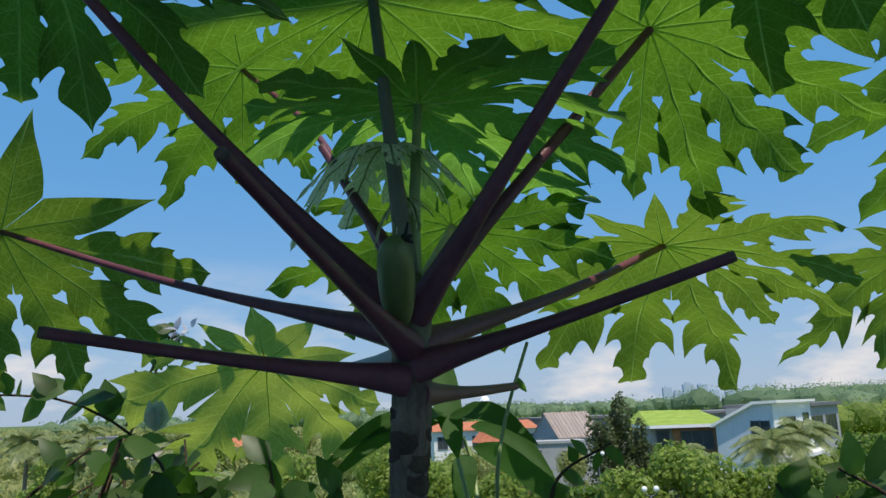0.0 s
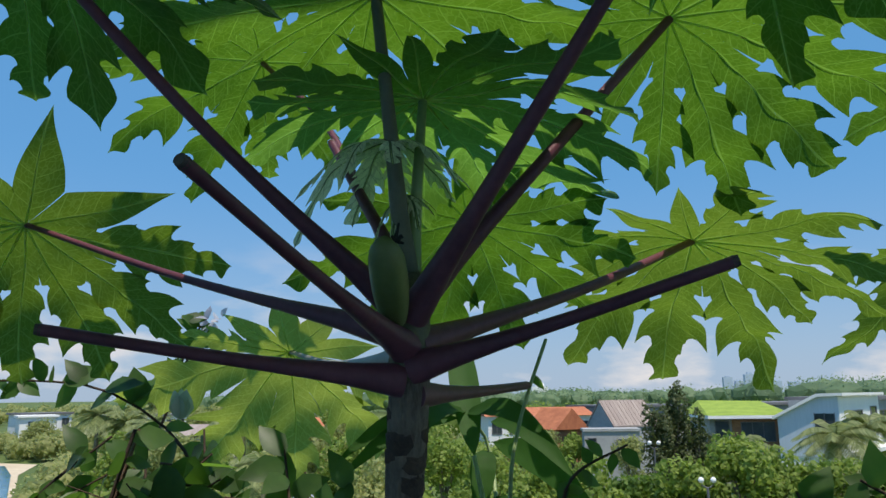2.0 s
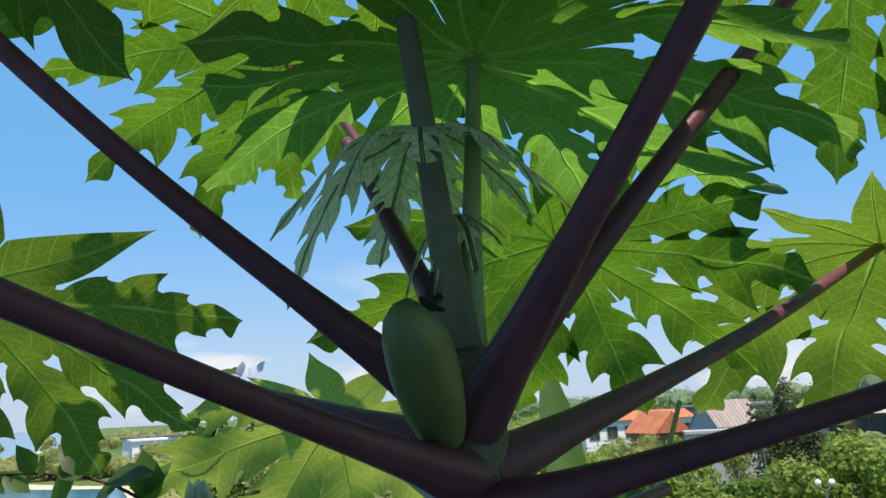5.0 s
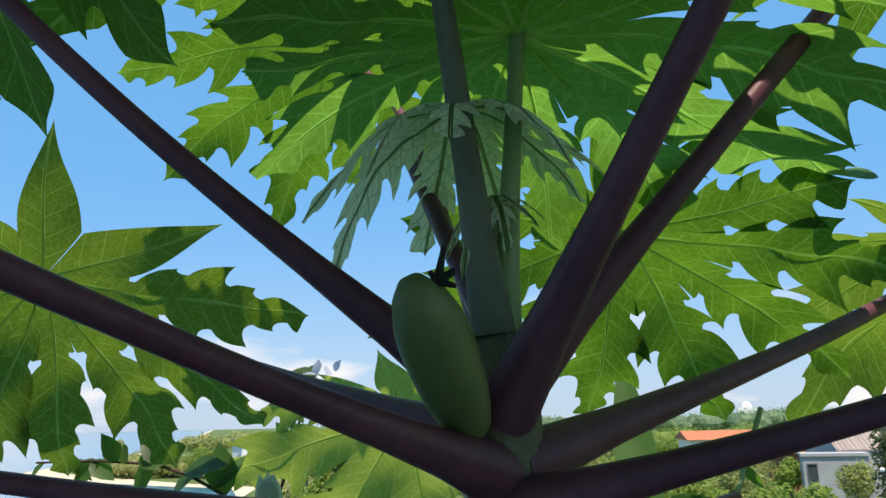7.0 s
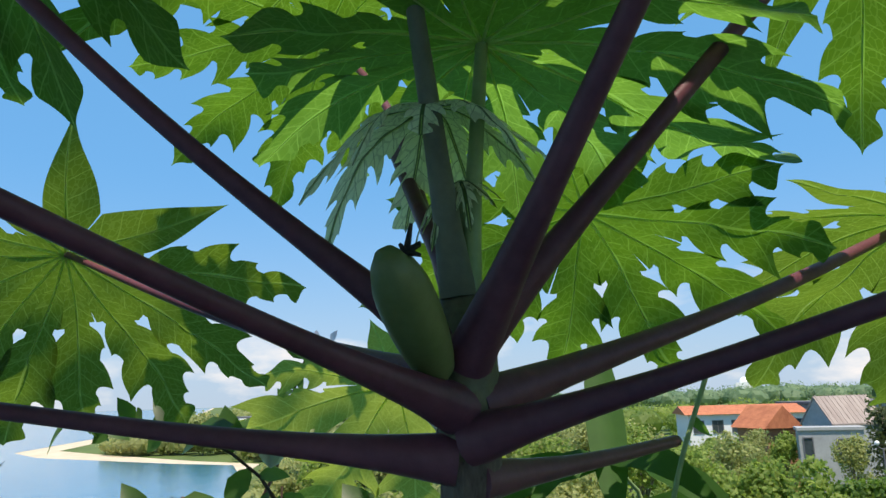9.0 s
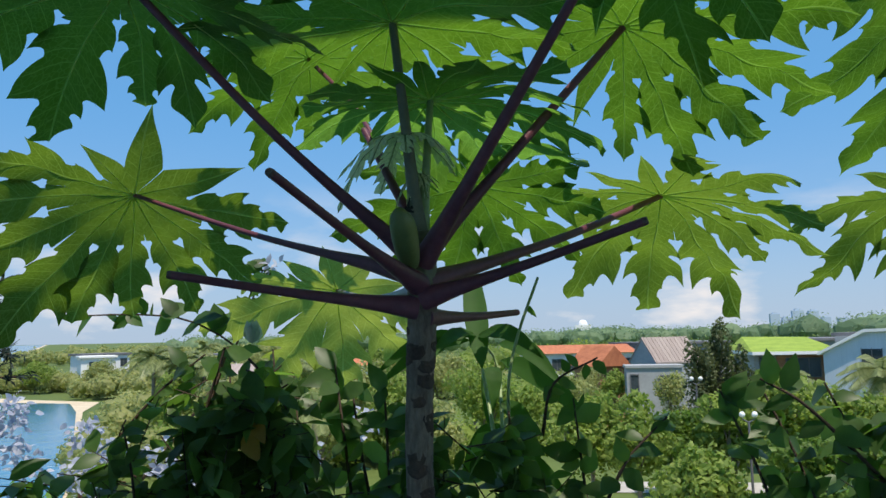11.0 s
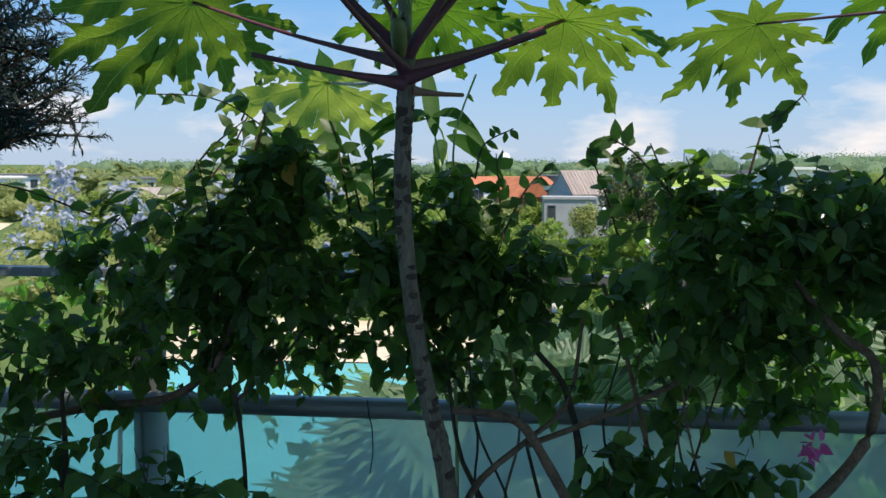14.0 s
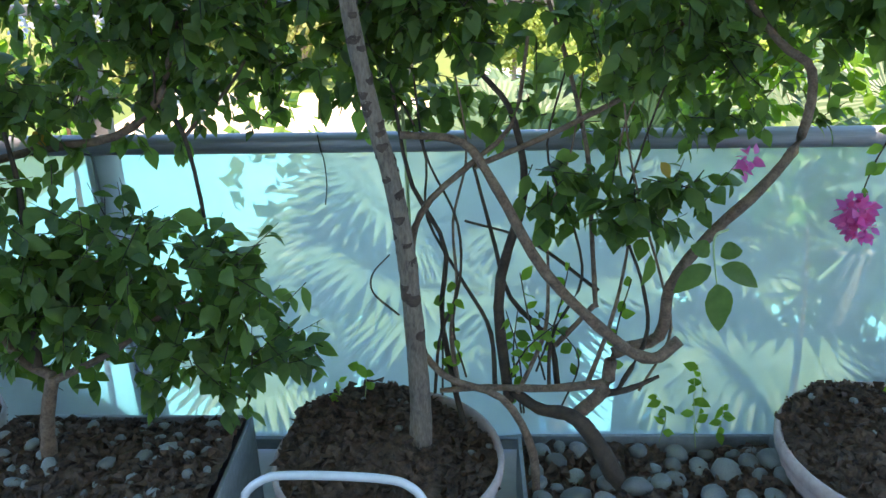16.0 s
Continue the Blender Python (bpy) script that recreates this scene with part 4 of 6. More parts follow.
leafy_twig(shrub, [(-0.30, 1.12, 1.60), (-0.32, 1.30, 1.66), (-0.40, 1.38, 1.735), (-0.50, 1.36, 1.800), (-0.60, 1.34, 1.815), (-0.70, 1.32, 1.815)], 24, 0.062, 1)
for k in range(3):
    s_ = Soup()
    small_leaf(s_, Vector((-0.375, 1.356, 1.755)), (0.18 * (k - 1), 0.1 * (k % 2), 1), (0.4 * (k - 1), -1, 0.1), 0.046, 0.9, -0.1)
    put("bract", s_.mesh("bract", BRACT_PALE), shrub, "pale papery bract")
leafy_twig(shrub, [(-0.392, 1.08, 1.253), (-0.36, 1.09, 1.35), (-0.375, 1.09, 1.502), (-0.338, 1.09, 1.633), (-0.301, 1.09, 1.752)], 26, 0.054, 70, (0.004, 0.002))
leafy_twig(shrub, [(-0.434, 1.07, 1.163), (-0.41, 1.06, 1.35), (-0.43, 1.06, 1.55), (-0.45, 1.06, 1.64)], 22, 0.055, 71)
leafy_twig(shrub, [(-0.25, 1.09, 1.40), (-0.22, 1.08, 1.52), (-0.20, 1.08, 1.63)], 14, 0.055, 72)
leafy_twig(shrub, [(-0.36, 1.09, 1.60), (-0.27, 1.06, 1.66), (-0.22, 1.05, 1.65)], 14, 0.056, 73)
for k, (x, z) in enumerate(((-0.33, 1.70), (-0.29, 1.745), (-0.18, 1.73), (-0.15, 1.69), (-0.37, 1.72), (-0.25, 1.68))):
    leafy_twig(shrub, [(x + 0.06, 1.16, 1.50), (x + 0.03, 1.20, z - 0.10), (x, 1.25, z)], 15, 0.060, 300 + k)
leafy_twig(shrub, [(-0.70, 1.05, 1.52), (-0.85, 1.02, 1.58), (-1.0, 1.0, 1.60)], 10, 0.05, 2)
leafy_twig(shrub, [(-0.52, 1.15, 1.6), (-0.45, 1.16, 1.68), (-0.38, 1.18, 1.74)], 12, 0.046, 3)
leafy_twig(shrub, [(-0.20, 0.93, 0.72), (-0.12, 0.93, 0.62), (-0.07, 0.94, 0.55)], 9, 0.055, 4)

mid = thing("bougainvillea", "leafy bougainvillea behind the papaya trunk", "shrub", (0, 0, 0), "bougainvilleas")
twig(mid, [(0.135, 0.985, 0.565), (0.21, 0.96, 0.487), (0.346, 0.94, 0.439), (0.421, 0.93, 0.30), (0.44, 0.92, 0.14)], [0.009, 0.010, 0.012], label="pale arching stem")
twig(mid, [(0.129, 1.01, 0.50), (0.129, 1.01, 0.805), (0.168, 1.01, 0.925), (0.269, 1.03, 1.016), (0.369, 1.05, 1.11), (0.40, 1.08, 1.3)], [0.010, 0.009, 0.006, 0.004])
twig(mid, [(0.095, 0.985, 0.65), (0.038, 0.97, 0.717), (0.04, 0.96, 0.773), (0.081, 0.97, 0.818)], [0.003, 0.002], mat=BARK_DARK)
twig(mid, [(0.25, 1.03, 0.30), (0.225, 1.03, 0.424), (0.196, 1.05, 0.622), (0.208, 1.06, 0.8), (0.127, 1.08, 0.964), (0.09, 1.1, 1.2)], [0.008, 0.007, 0.006, 0.004], mat=BARK_DARK)
crown, sticks = Soup(), Soup()
leaf_cloud(crown, rs, [((0.02, 1.14, 1.42), (0.20, 0.10, 0.22)), ((0.25, 1.14, 1.36), (0.20, 0.10, 0.13)), ((-0.02, 1.15, 1.22), (0.2, 0.08, 0.09))], 1500, 0.058, sticks)
put("leaves", crown.mesh("leaves", LEAF), mid)
put("twig_spray", sticks.mesh("twig_spray", BARK_DARK), mid)
for k, (x, z) in enumerate(((-0.10, 1.69), (0.10, 1.64), (0.20, 1.66))):
    leafy_twig(mid, [(x + 0.02, 1.16, 1.46), (x + 0.01, 1.18, z - 0.10), (x, 1.20, z)], 14, 0.058, 340 + k)
leafy_twig(mid, [(0.22, 1.1, 1.48), (0.27, 1.1, 1.58), (0.33, 1.12, 1.64)], 12, 0.045, 6)
leafy_twig(mid, [(0.10, 1.28, 1.50), (0.095, 1.25, 1.659), (0.111, 1.27, 1.753), (0.147, 1.3, 1.855)], 3, 0.03, 7, (0.003, 0.0025), stem=PETIOLE_GREEN)
leafy_twig(mid, [(0.15, 1.22, 1.60), (0.17, 1.22, 1.68), (0.24, 1.23, 1.72)], 11, 0.035, 8)

big = thing("broad_leaved_shrub", "young shrub with long glossy drooping green leaves", "shrub", (0, 0, 0))
twig(big, [(0.13, 1.07, 0.20), (0.12, 1.09, 0.9), (0.10, 1.16, 1.36), (0.075, 1.34, 1.58), (0.06, 1.43, 1.70), (0.03, 1.38, 1.758)], [0.005, 0.0035, 0.0022], mat=PETIOLE_GREEN)


def long_leaf(parent, a, b, width, sag=0.02, name="leaf", mat=LEAF_BIG):
    a, b = Vector(a), Vector(b)
    d = b - a
    y = d.cross(Vector((0.1, -1, 0.4))).normalized()
    z = y.cross(d).normalized()
    s, verts, faces = Soup(), [], []
    for i in range(15):
        u = i / 14
        w = width * math.sin(math.pi * u ** 0.85) ** 0.8 if 0 < u < 1 else 0.0004
        mid_ = a + d * u + Vector((0, 0, sag * math.sin(math.pi * u) - sag * u * u))
        for k in (-1, -0.5, 0, 0.5, 1):
            verts.append(mid_ + y * (w * k) + z * (0.16 * abs(k) * w + 0.0015 * math.sin(u * 30) * abs(k)))
    for i in range(14):
        for k in range(4):
            q = i * 5 + k
            faces.append((q, q + 1, q + 6, q + 5))
    s.add(verts, faces)
    put(name, s.mesh(name, mat), parent)


for a, b, w in (((0.030, 1.37, 1.756), (0.153, 1.277, 1.738), 0.015), ((0.062, 1.44, 1.742), (0.180, 1.36, 1.686), 0.017), ((0.063, 1.45, 1.711), (0.225, 1.50, 1.605), 0.024), ((0.055, 1.43, 1.70), (0.045, 1.38, 1.615), 0.019),
                ((0.020, 1.36, 1.757), (-0.143, 1.30, 1.712), 0.014), ((0.020, 1.36, 1.750), (-0.135, 1.28, 1.690), 0.013), ((0.030, 1.38, 1.757), (-0.03, 1.22, 1.735), 0.012), ((0.07, 1.38, 1.64), (0.14, 1.36, 1.55), 0.018), ((0.075, 1.36, 1.60), (0.0, 1.33, 1.52), 0.018)):
    long_leaf(big, a, b, w)
for k in range(10):
    z = 1.40 + 0.022 * k
    a = Vector((0.085 + rs.uniform(-0.02, 0.01), 1.22 + 0.016 * k, z))
    t_ = rs.uniform(-0.6, 2.6)
    long_leaf(big, a, a + Vector((math.cos(t_) * 0.09, -0.03 + 0.03 * math.sin(t_), -0.045 - 0.03 * rs.random())), rs.uniform(0.010, 0.015), 0.012)
long_leaf(big, (0.045, 1.32, 1.70), (0.0, 1.50, 1.922), 0.022, 0.0)
part_tube("shoot", [(0.10, 1.1, 1.5), (0.07, 1.25, 1.6), (0.045, 1.32, 1.70)], [0.004, 0.003], PETIOLE_GREEN, big)

right = thing("bougainvillea", "gnarled bougainvillea with twisted bare lower stems", "shrub", (0.008, 0, -0.006), "bougainvilleas")
twig(right, [(0.66, 0.93, 0.15), (0.582, 0.95, 0.302), (0.518, 0.97, 0.37), (0.438, 1.0, 0.372), (0.367, 1.02, 0.416)], [0.026, 0.022, 0.017, 0.014], "trunk", BARK_DARK, n=20)
twig(right, [(0.52, 0.98, 0.355), (0.602, 1.0, 0.433), (0.626, 1.02, 0.526), (0.731, 1.02, 0.574), (0.742, 1.0, 0.73), (0.824, 1.0, 0.86), (0.922, 1.0, 0.97), (0.999, 1.02, 1.082), (1.012, 1.05, 1.22), (0.933, 1.06, 1.285), (0.81, 1.08, 1.436)], [0.018, 0.018, 0.015, 0.013, 0.012, 0.010, 0.007], n=40, label="reddish brown twisted limb")
twig(right, [(0.745, 0.9, 0.632), (0.687, 0.9, 0.582), (0.597, 0.92, 0.625), (0.437, 0.95, 0.781), (0.319, 1.0, 0.98), (0.243, 1.02, 1.078), (0.104, 1.04, 1.091)], [0.015, 0.014, 0.013, 0.011, 0.008], n=24, label="thick cut limb")
twig(right, [(0.601, 1.0, 0.449), (0.462, 1.0, 0.434), (0.295, 1.0, 0.437), (0.183, 0.98, 0.441)], [0.013, 0.010, 0.007])
twig(right, [(0.589, 1.0, 0.416), (0.66, 1.0, 0.43), (0.737, 1.0, 0.47)], [0.012, 0.005], mat=BARK_DARK)
twig(right, [(0.361, 1.02, 0.382), (0.332, 1.05, 0.686), (0.392, 1.08, 0.938), (0.36, 1.1, 1.123), (0.293, 1.1, 1.213)], [0.014, 0.012, 0.008, 0.006], mat=BARK_DARK)
twig(right, [(0.49, 1.05, 0.40), (0.464, 1.06, 0.54), (0.363, 1.08, 0.655), (0.318, 1.1, 0.813), (0.27, 1.1, 1.0)], [0.008, 0.006, 0.004], mat=BARK_DARK)
twig(right, [(0.478, 1.05, 0.53), (0.567, 1.05, 0.642), (0.573, 1.05, 0.657), (0.553, 1.06, 0.861), (0.537, 1.08, 1.035), (0.48, 1.1, 1.252), (0.436, 1.1, 1.374)], [0.007, 0.006, 0.005], n=24)
twig(right, [(0.58, 1.06, 0.683), (0.409, 1.06, 0.816), (0.248, 1.08, 0.865)], [0.005, 0.003], mat=BARK_DARK)
twig(right, [(0.27, 1.05, 1.009), (0.496, 1.06, 1.107), (0.668, 1.08, 1.206), (0.75, 1.1, 1.35)], [0.007, 0.005], label="arching stem")
for k in range(8):
    x = 0.17 + 0.075 * k + rs.uniform(-0.03, 0.03)
    pts = [(x, 1.0 + 0.01 * (k % 3), 0.42)]
    for z in (0.58, 0.72, 0.88, 1.04, 1.22):
        pts.append((pts[-1][0] + rs.uniform(-0.085, 0.08), pts[-1][1] + rs.uniform(0.0, 0.03), z))
    twig(right, pts, [rs.uniform(0.004, 0.0075), 0.0035, 0.0022], "twig", (BARK_DARK, BARK)[k % 2], n=22)
crown, sticks = Soup(), Soup()
leaf_cloud(crown, rs, [((0.75, 1.15, 1.13), (0.50, 0.07, 0.10)), ((0.15, 1.17, 1.14), (0.25, 0.05, 0.09))], 380, 0.056, sticks)
leaf_cloud(crown, rs, [((1.02, 1.1, 1.50), (0.36, 0.10, 0.12))], 320, 0.056, sticks)
leaf_cloud(crown, rs, [((0.74, 1.1, 1.44), (0.32, 0.15, 0.24)), ((1.12, 1.1, 1.44), (0.28, 0.13, 0.20)), ((0.68, 1.06, 1.25), (0.30, 0.09, 0.08)), ((1.3, 1.08, 1.40), (0.3, 0.10, 0.10))], 2500, 0.056, sticks)
leaf_cloud(crown, rs, [((0.66, 1.0, 0.93), (0.11, 0.06, 0.10)), ((0.46, 1.06, 0.97), (0.1, 0.06, 0.10)), ((0.80, 1.02, 0.97), (0.07, 0.05, 0.06))], 210, 0.066, sticks)
put("leaves", crown.mesh("leaves", LEAF), right)
put("twig_spray", sticks.mesh("twig_spray", BARK_DARK), right)
leafy_twig(right, [(0.74, 1.1, 1.60), (0.78, 1.12, 1.73), (0.819, 1.13, 1.752), (0.873, 1.15, 1.80)], 13, 0.054, 12)
leafy_twig(right, [(0.60, 1.08, 1.55), (0.50, 1.08, 1.66), (0.44, 1.08, 1.70)], 13, 0.052, 13)
for k, (x, z) in enumerate(((0.46, 1.675), (0.54, 1.69), (0.40, 1.68), (0.62, 1.66))):
    leafy_twig(right, [(x + 0.07, 1.12, 1.48), (x + 0.04, 1.14, z - 0.10), (x, 1.15, z)], 14, 0.054, 320 + k)
leafy_twig(right, [(1.0, 1.08, 1.6), (1.1, 1.1, 1.70), (1.2, 1.1, 1.74)], 14, 0.052, 14)
droop = twig(right, [(0.83, 0.92, 0.90), (0.740, 0.740, 0.952), (0.757, 0.740, 0.853)], [0.003, 0.0015], "shoot", PETIOLE_GREEN, n=12)
HANGING = (((0.756, 0.740, 0.855), (0.774, 0.740, 0.751), 0.030), ((0.741, 0.740, 0.894), (0.672, 0.740, 0.841), 0.022), ((0.761, 0.740, 0.894), (0.840, 0.740, 0.852), 0.021), ((0.734, 0.740, 0.916), (0.696, 0.740, 0.945), 0.018), ((0.756, 0.740, 0.916), (0.799, 0.740, 0.934), 0.018))
leafy_twig(right, [(0.36, 1.02, 0.45), (0.40, 1.0, 0.55), (0.47, 1.0, 0.62)], 9, 0.05, 16, mat=LEAF_LIT)
for k in range(7):
    x, z = rs.uniform(0.18, 0.66), rs.uniform(0.42, 0.62)
    leafy_twig(right, [(x, 1.06, z - 0.12), (x + rs.uniform(-0.05, 0.05), 1.05, z + 0.06), (x + rs.uniform(-0.08, 0.08), 1.04, z + 0.2)], 6, 0.048, 160 + k, mat=LEAF_LIT if k % 3 else LEAF)
leafy_twig(right, [(0.25, 1.03, 0.45), (0.22, 1.0, 0.6), (0.23, 1.0, 0.75)], 7, 0.05, 17, mat=LEAF_LIT)
leafy_twig(right, [(0.888, 1.1, 0.17), (0.87, 1.1, 0.3), (0.86, 1.1, 0.40)], 4, 0.05, 18, (0.0018, 0.001), LEAF_LIT, PETIOLE_GREEN)
for a, e, w in HANGING:
    long_leaf(droop, a, e, w, 0.006, mat=LEAF)
far_shrub = thing("bougainvillea", "sunlit flowering bougainvillea outside the railing", "shrub", (0, 0, 0), "bougainvilleas")
twig(far_shrub, [(1.45, 1.7, -0.3), (1.4, 1.7, 0.4), (1.3, 1.68, 1.0)], [0.015, 0.010, 0.006])
crown = Soup()
leaf_cloud(crown, rs, [((1.35, 1.75, 0.95), (0.45, 0.2, 0.35)), ((1.0, 1.8, 1.15), (0.3, 0.15, 0.2))], 900, 0.06)
put("leaves", crown.mesh("leaves", LEAF_LIT), far_shrub, "leaves coloured yellow-green as if sunlit")
crown = Soup()
leaf_cloud(crown, rs, [((1.15, 1.62, 1.38), (0.50, 0.14, 0.20)), ((0.75, 1.60, 1.28), (0.25, 0.10, 0.14))], 800, 0.058)
put("leaves", crown.mesh("leaves", LEAF), far_shrub)


def bract_cluster(parent, at, radius, count, size, mat, seed, name="blossom"):
    r, s = random.Random(seed), Soup()
    for _ in range(count):
        d = Vector((r.gauss(0, 1), r.gauss(0, 1), r.gauss(0, 1))).normalized()
        small_leaf(s, Vector(at) + d * radius * r.uniform(0.3, 1), d + Vector((r.gauss(0, 0.5), r.gauss(0, 0.5), r.gauss(0, 0.5))), Vector((r.gauss(0, 1), r.gauss(0, 1), 1)), size * r.uniform(0.7, 1.2), 0.95, 0.3)
    put(name, s.mesh(name, mat), parent)


leafy_twig(right, [(1.30, 1.16, 1.10), (1.27, 1.19, 0.98), (1.255, 1.2, 0.88)], 5, 0.05, 61, mat=LEAF_LIT)
bract_cluster(right, (1.252, 1.20, 0.832), 0.036, 90, 0.028, PINK, 1)
bract_cluster(right, (1.266, 1.20, 0.786), 0.032, 60, 0.026, PINK, 2)
bract_cluster(right, (1.236, 1.19, 0.800), 0.022, 18, 0.030, PINK, 4)
bract_cluster(right, (0.965, 1.22, 0.975), 0.022, 16, 0.028, PINK, 3)
bract_cluster(right, (0.950, 1.22, 0.945), 0.012, 6, 0.026, PINK, 5)
bract_cluster(far_shrub, (1.36, 1.5, 1.62), 0.03, 20, 0.026, PINK, 9)
lilac = thing("plumbago", "pale lilac flowering shrub outside the railing", "shrub", (0, 0, 0))
twig(lilac, [(-1.1, 1.75, -0.3), (-1.05, 1.75, 0.6), (-1.0, 1.72, 1.4)], [0.012, 0.008, 0.005])
crown = Soup()
leaf_cloud(crown, rs, [((-1.0, 1.75, 1.15), (0.45, 0.2, 0.3))], 380, 0.05)
put("leaves", crown.mesh("leaves", LEAF_LIT), lilac)
twig(lilac, [(-0.95, 1.72, 1.3), (-0.62, 1.66, 1.66), (-0.47, 1.57, 1.90)], [0.004, 0.002])
leafy_twig(lilac, [(-0.56, 1.62, 1.76), (-0.49, 1.58, 1.88), (-0.45, 1.565, 1.93)], 16, 0.042, 44)
bract_cluster(lilac, (-0.44, 1.57, 1.915), 0.02, 14, 0.022, LILAC, 19)
for k in range(34):
    bract_cluster(lilac, (-1.0 + rs.uniform(-0.40, 0.75), 1.68 + rs.uniform(-0.1, 0.15), 1.38 + rs.uniform(-0.14, 0.22)), 0.042, 40, 0.021, LILAC, 20 + k)

for at in ((-0.251, 1.070, 1.650), (-0.255, 1.060, 1.625), (-0.764, 1.120, 1.088), (0.717, 1.000, 1.030)):
    s_ = Soup()
    small_leaf(s_, Vector(at), (0.5, -0.2, -0.6), (0.2, -0.8, 0.5), 0.045, 0.8, 0.3)
    put("yellow_leaf", s_.mesh("yellow_leaf", LEAF_YELLOW), shrub, "yellowed dying leaf")
wire = thing("wire", "thin black wire hanging from the pipe rail", "wire", (0, 0, 0))
part_tube("strand", [(-0.123, 1.262, 1.03), (-0.118, 1.262, 0.99), (-0.109, 1.25, 0.964), (-0.106, 1.245, 0.90), (-0.113, 1.24, 0.845)], 0.0016, BLACK, wire, "", 5, 16)
for k, (x, y, z, h) in enumerate(((0.80, 1.12, 0.17, 0.16), (0.90, 1.14, 0.17, 0.24), (0.96, 1.13, 0.17, 0.12), (-0.10, 1.10, 0.29, 0.10), (-0.03, 1.13, 0.29, 0.14), (1.42, 1.12, 0.31, 0.20), (1.50, 1.08, 0.31, 0.28))):
    sd = thing("seedling", "small bright green seedling in potting soil", "seedling", (x, y, z), "seedlings")
    leafy_twig(sd, [(0, 0, 0), (0.01, 0, h * 0.6), (rs.uniform(-0.03, 0.03), 0, h)], 7, 0.042, 200 + k, (0.0018, 0.001), LEAF_LIT, PETIOLE_GREEN)

# ---- chair ----
chair = thing("chair", "bare bent steel tube chair frame with a dark seat", "chair", (0, 0, 0))
part_tube("backrest_frame", [(-0.188, 0.48, 0.40), (-0.180, 0.50, 0.500), (-0.135, 0.50, 0.553), (-0.07, 0.50, 0.565), (0.09, 0.50, 0.558), (0.150, 0.50, 0.538), (0.180, 0.49, 0.495), (0.185, 0.47, 0.40)], 0.0085, PALE_STEEL, chair, "bent polished tube", 12, 40)
part_box("seat", (-0.185, 0.12, 0.38), (0.18, 0.48, 0.41), ALU, chair, 0.01)
for x_, y_ in ((-0.19, 0.14), (0.17, 0.14), (-0.19, 0.46), (0.17, 0.46)):
    part_tube("leg", [(x_, y_, 0.39), (x_ * 1.08, y_ + (0.02 if y_ > 0.3 else -0.02), 0.0)], 0.009, STEEL, chair, "", 10, 4)

# ---- trees, palms and houses beyond ----
TREE_LEAF = foliage("tree_leaf", (0.060, 0.114, 0.024), (0.144, 0.228, 0.048), (0.168, 0.312, 0.036), (0.312, 0.480, 0.072), 0.45, 0.55, 2.0)
TREE_OLIVE = foliage("olive_tree_leaf", (0.045, 0.065, 0.025), (0.13, 0.155, 0.065), (0.10, 0.15, 0.04), (0.20, 0.26, 0.08), 0.35, 0.55, 2.0)
TREE_BRIGHT = foliage("bright_tree_leaf", (0.10, 0.16, 0.03), (0.30, 0.38, 0.09), (0.24, 0.38, 0.05), (0.44, 0.56, 0.12), 0.5, 0.6, 2.0)
TREE_DRY = foliage("dry_tree_leaf", (0.20, 0.24, 0.08), (0.42, 0.43, 0.18), (0.36, 0.42, 0.12), (0.54, 0.58, 0.22), 0.5, 0.6, 2.0)
TREE_DARK = foliage("conifer_spray", (0.008, 0.02, 0.018), (0.025, 0.05, 0.04), (0.01, 0.03, 0.02), (0.03, 0.07, 0.04), 0.15, 0.6, 4.0)
PALM_LEAF = foliage("palm_leaf", (0.14, 0.18, 0.07), (0.32, 0.36, 0.16), (0.26, 0.33, 0.10), (0.44, 0.50, 0.20), 0.45, 0.45, 2.0)
FAN_LEAF = foliage("fan_palm_leaf", (0.07, 0.13, 0.065), (0.16, 0.235, 0.12), (0.12, 0.22, 0.08), (0.24, 0.36, 0.15), 0.35, 0.45, 2.0)
WOOD = surface("tree_bark", (0.14, 0.115, 0.085), (0.32, 0.27, 0.22), 3, 0.9, bump=0.5)
WHITE = surface("white_render", (0.80, 0.80, 0.79), (0.88, 0.88, 0.87), 0.5, 0.8, bump=0.05)
# The bluish shade on a white side wall, given as its colour.
SHADE_BLUE = surface("shade_blue_wall", (0.50, 0.58, 0.68), (0.60, 0.68, 0.78), 0.6, 0.6, stretch=(6, 6, 0.4), bump=0.1)
CONCRETE = surface("grey_concrete", (0.30, 0.31, 0.32), (0.42, 0.43, 0.44), 0.6, 0.85, bump=0.15)
GREYROOF = surface("weathered_metal_roof", (0.26, 0.20, 0.18), (0.42, 0.35, 0.31), 0.5, 0.65, stretch=(5, 0.5, 0.5), bump=0.2)
ORANGE = surface("orange_clay_tiles", (0.34, 0.10, 0.045), (0.56, 0.20, 0.09), 1.2, 0.8, stretch=(3, 1, 1), bump=0.4)
GREENROOF = surface("planted_roof", (0.17, 0.26, 0.03), (0.30, 0.40, 0.06), 0.8, 0.95, bump=0.5)
DARKROOF = surface("dark_roof", (0.12, 0.12, 0.13), (0.20, 0.20, 0.21), 0.6, 0.7)
PANE = surface("window_pane", (0.03, 0.04, 0.05), (0.07, 0.09, 0.10), 0.5, 0.08, bump=0.0)
FRAME = surface("window_frame", (0.10, 0.10, 0.11), (0.16, 0.16, 0.17), 2, 0.5)
TIMBER = surface("warm_timber", (0.26, 0.12, 0.06), (0.42, 0.22, 0.12), 1.5, 0.7, stretch=(1, 1, 6))


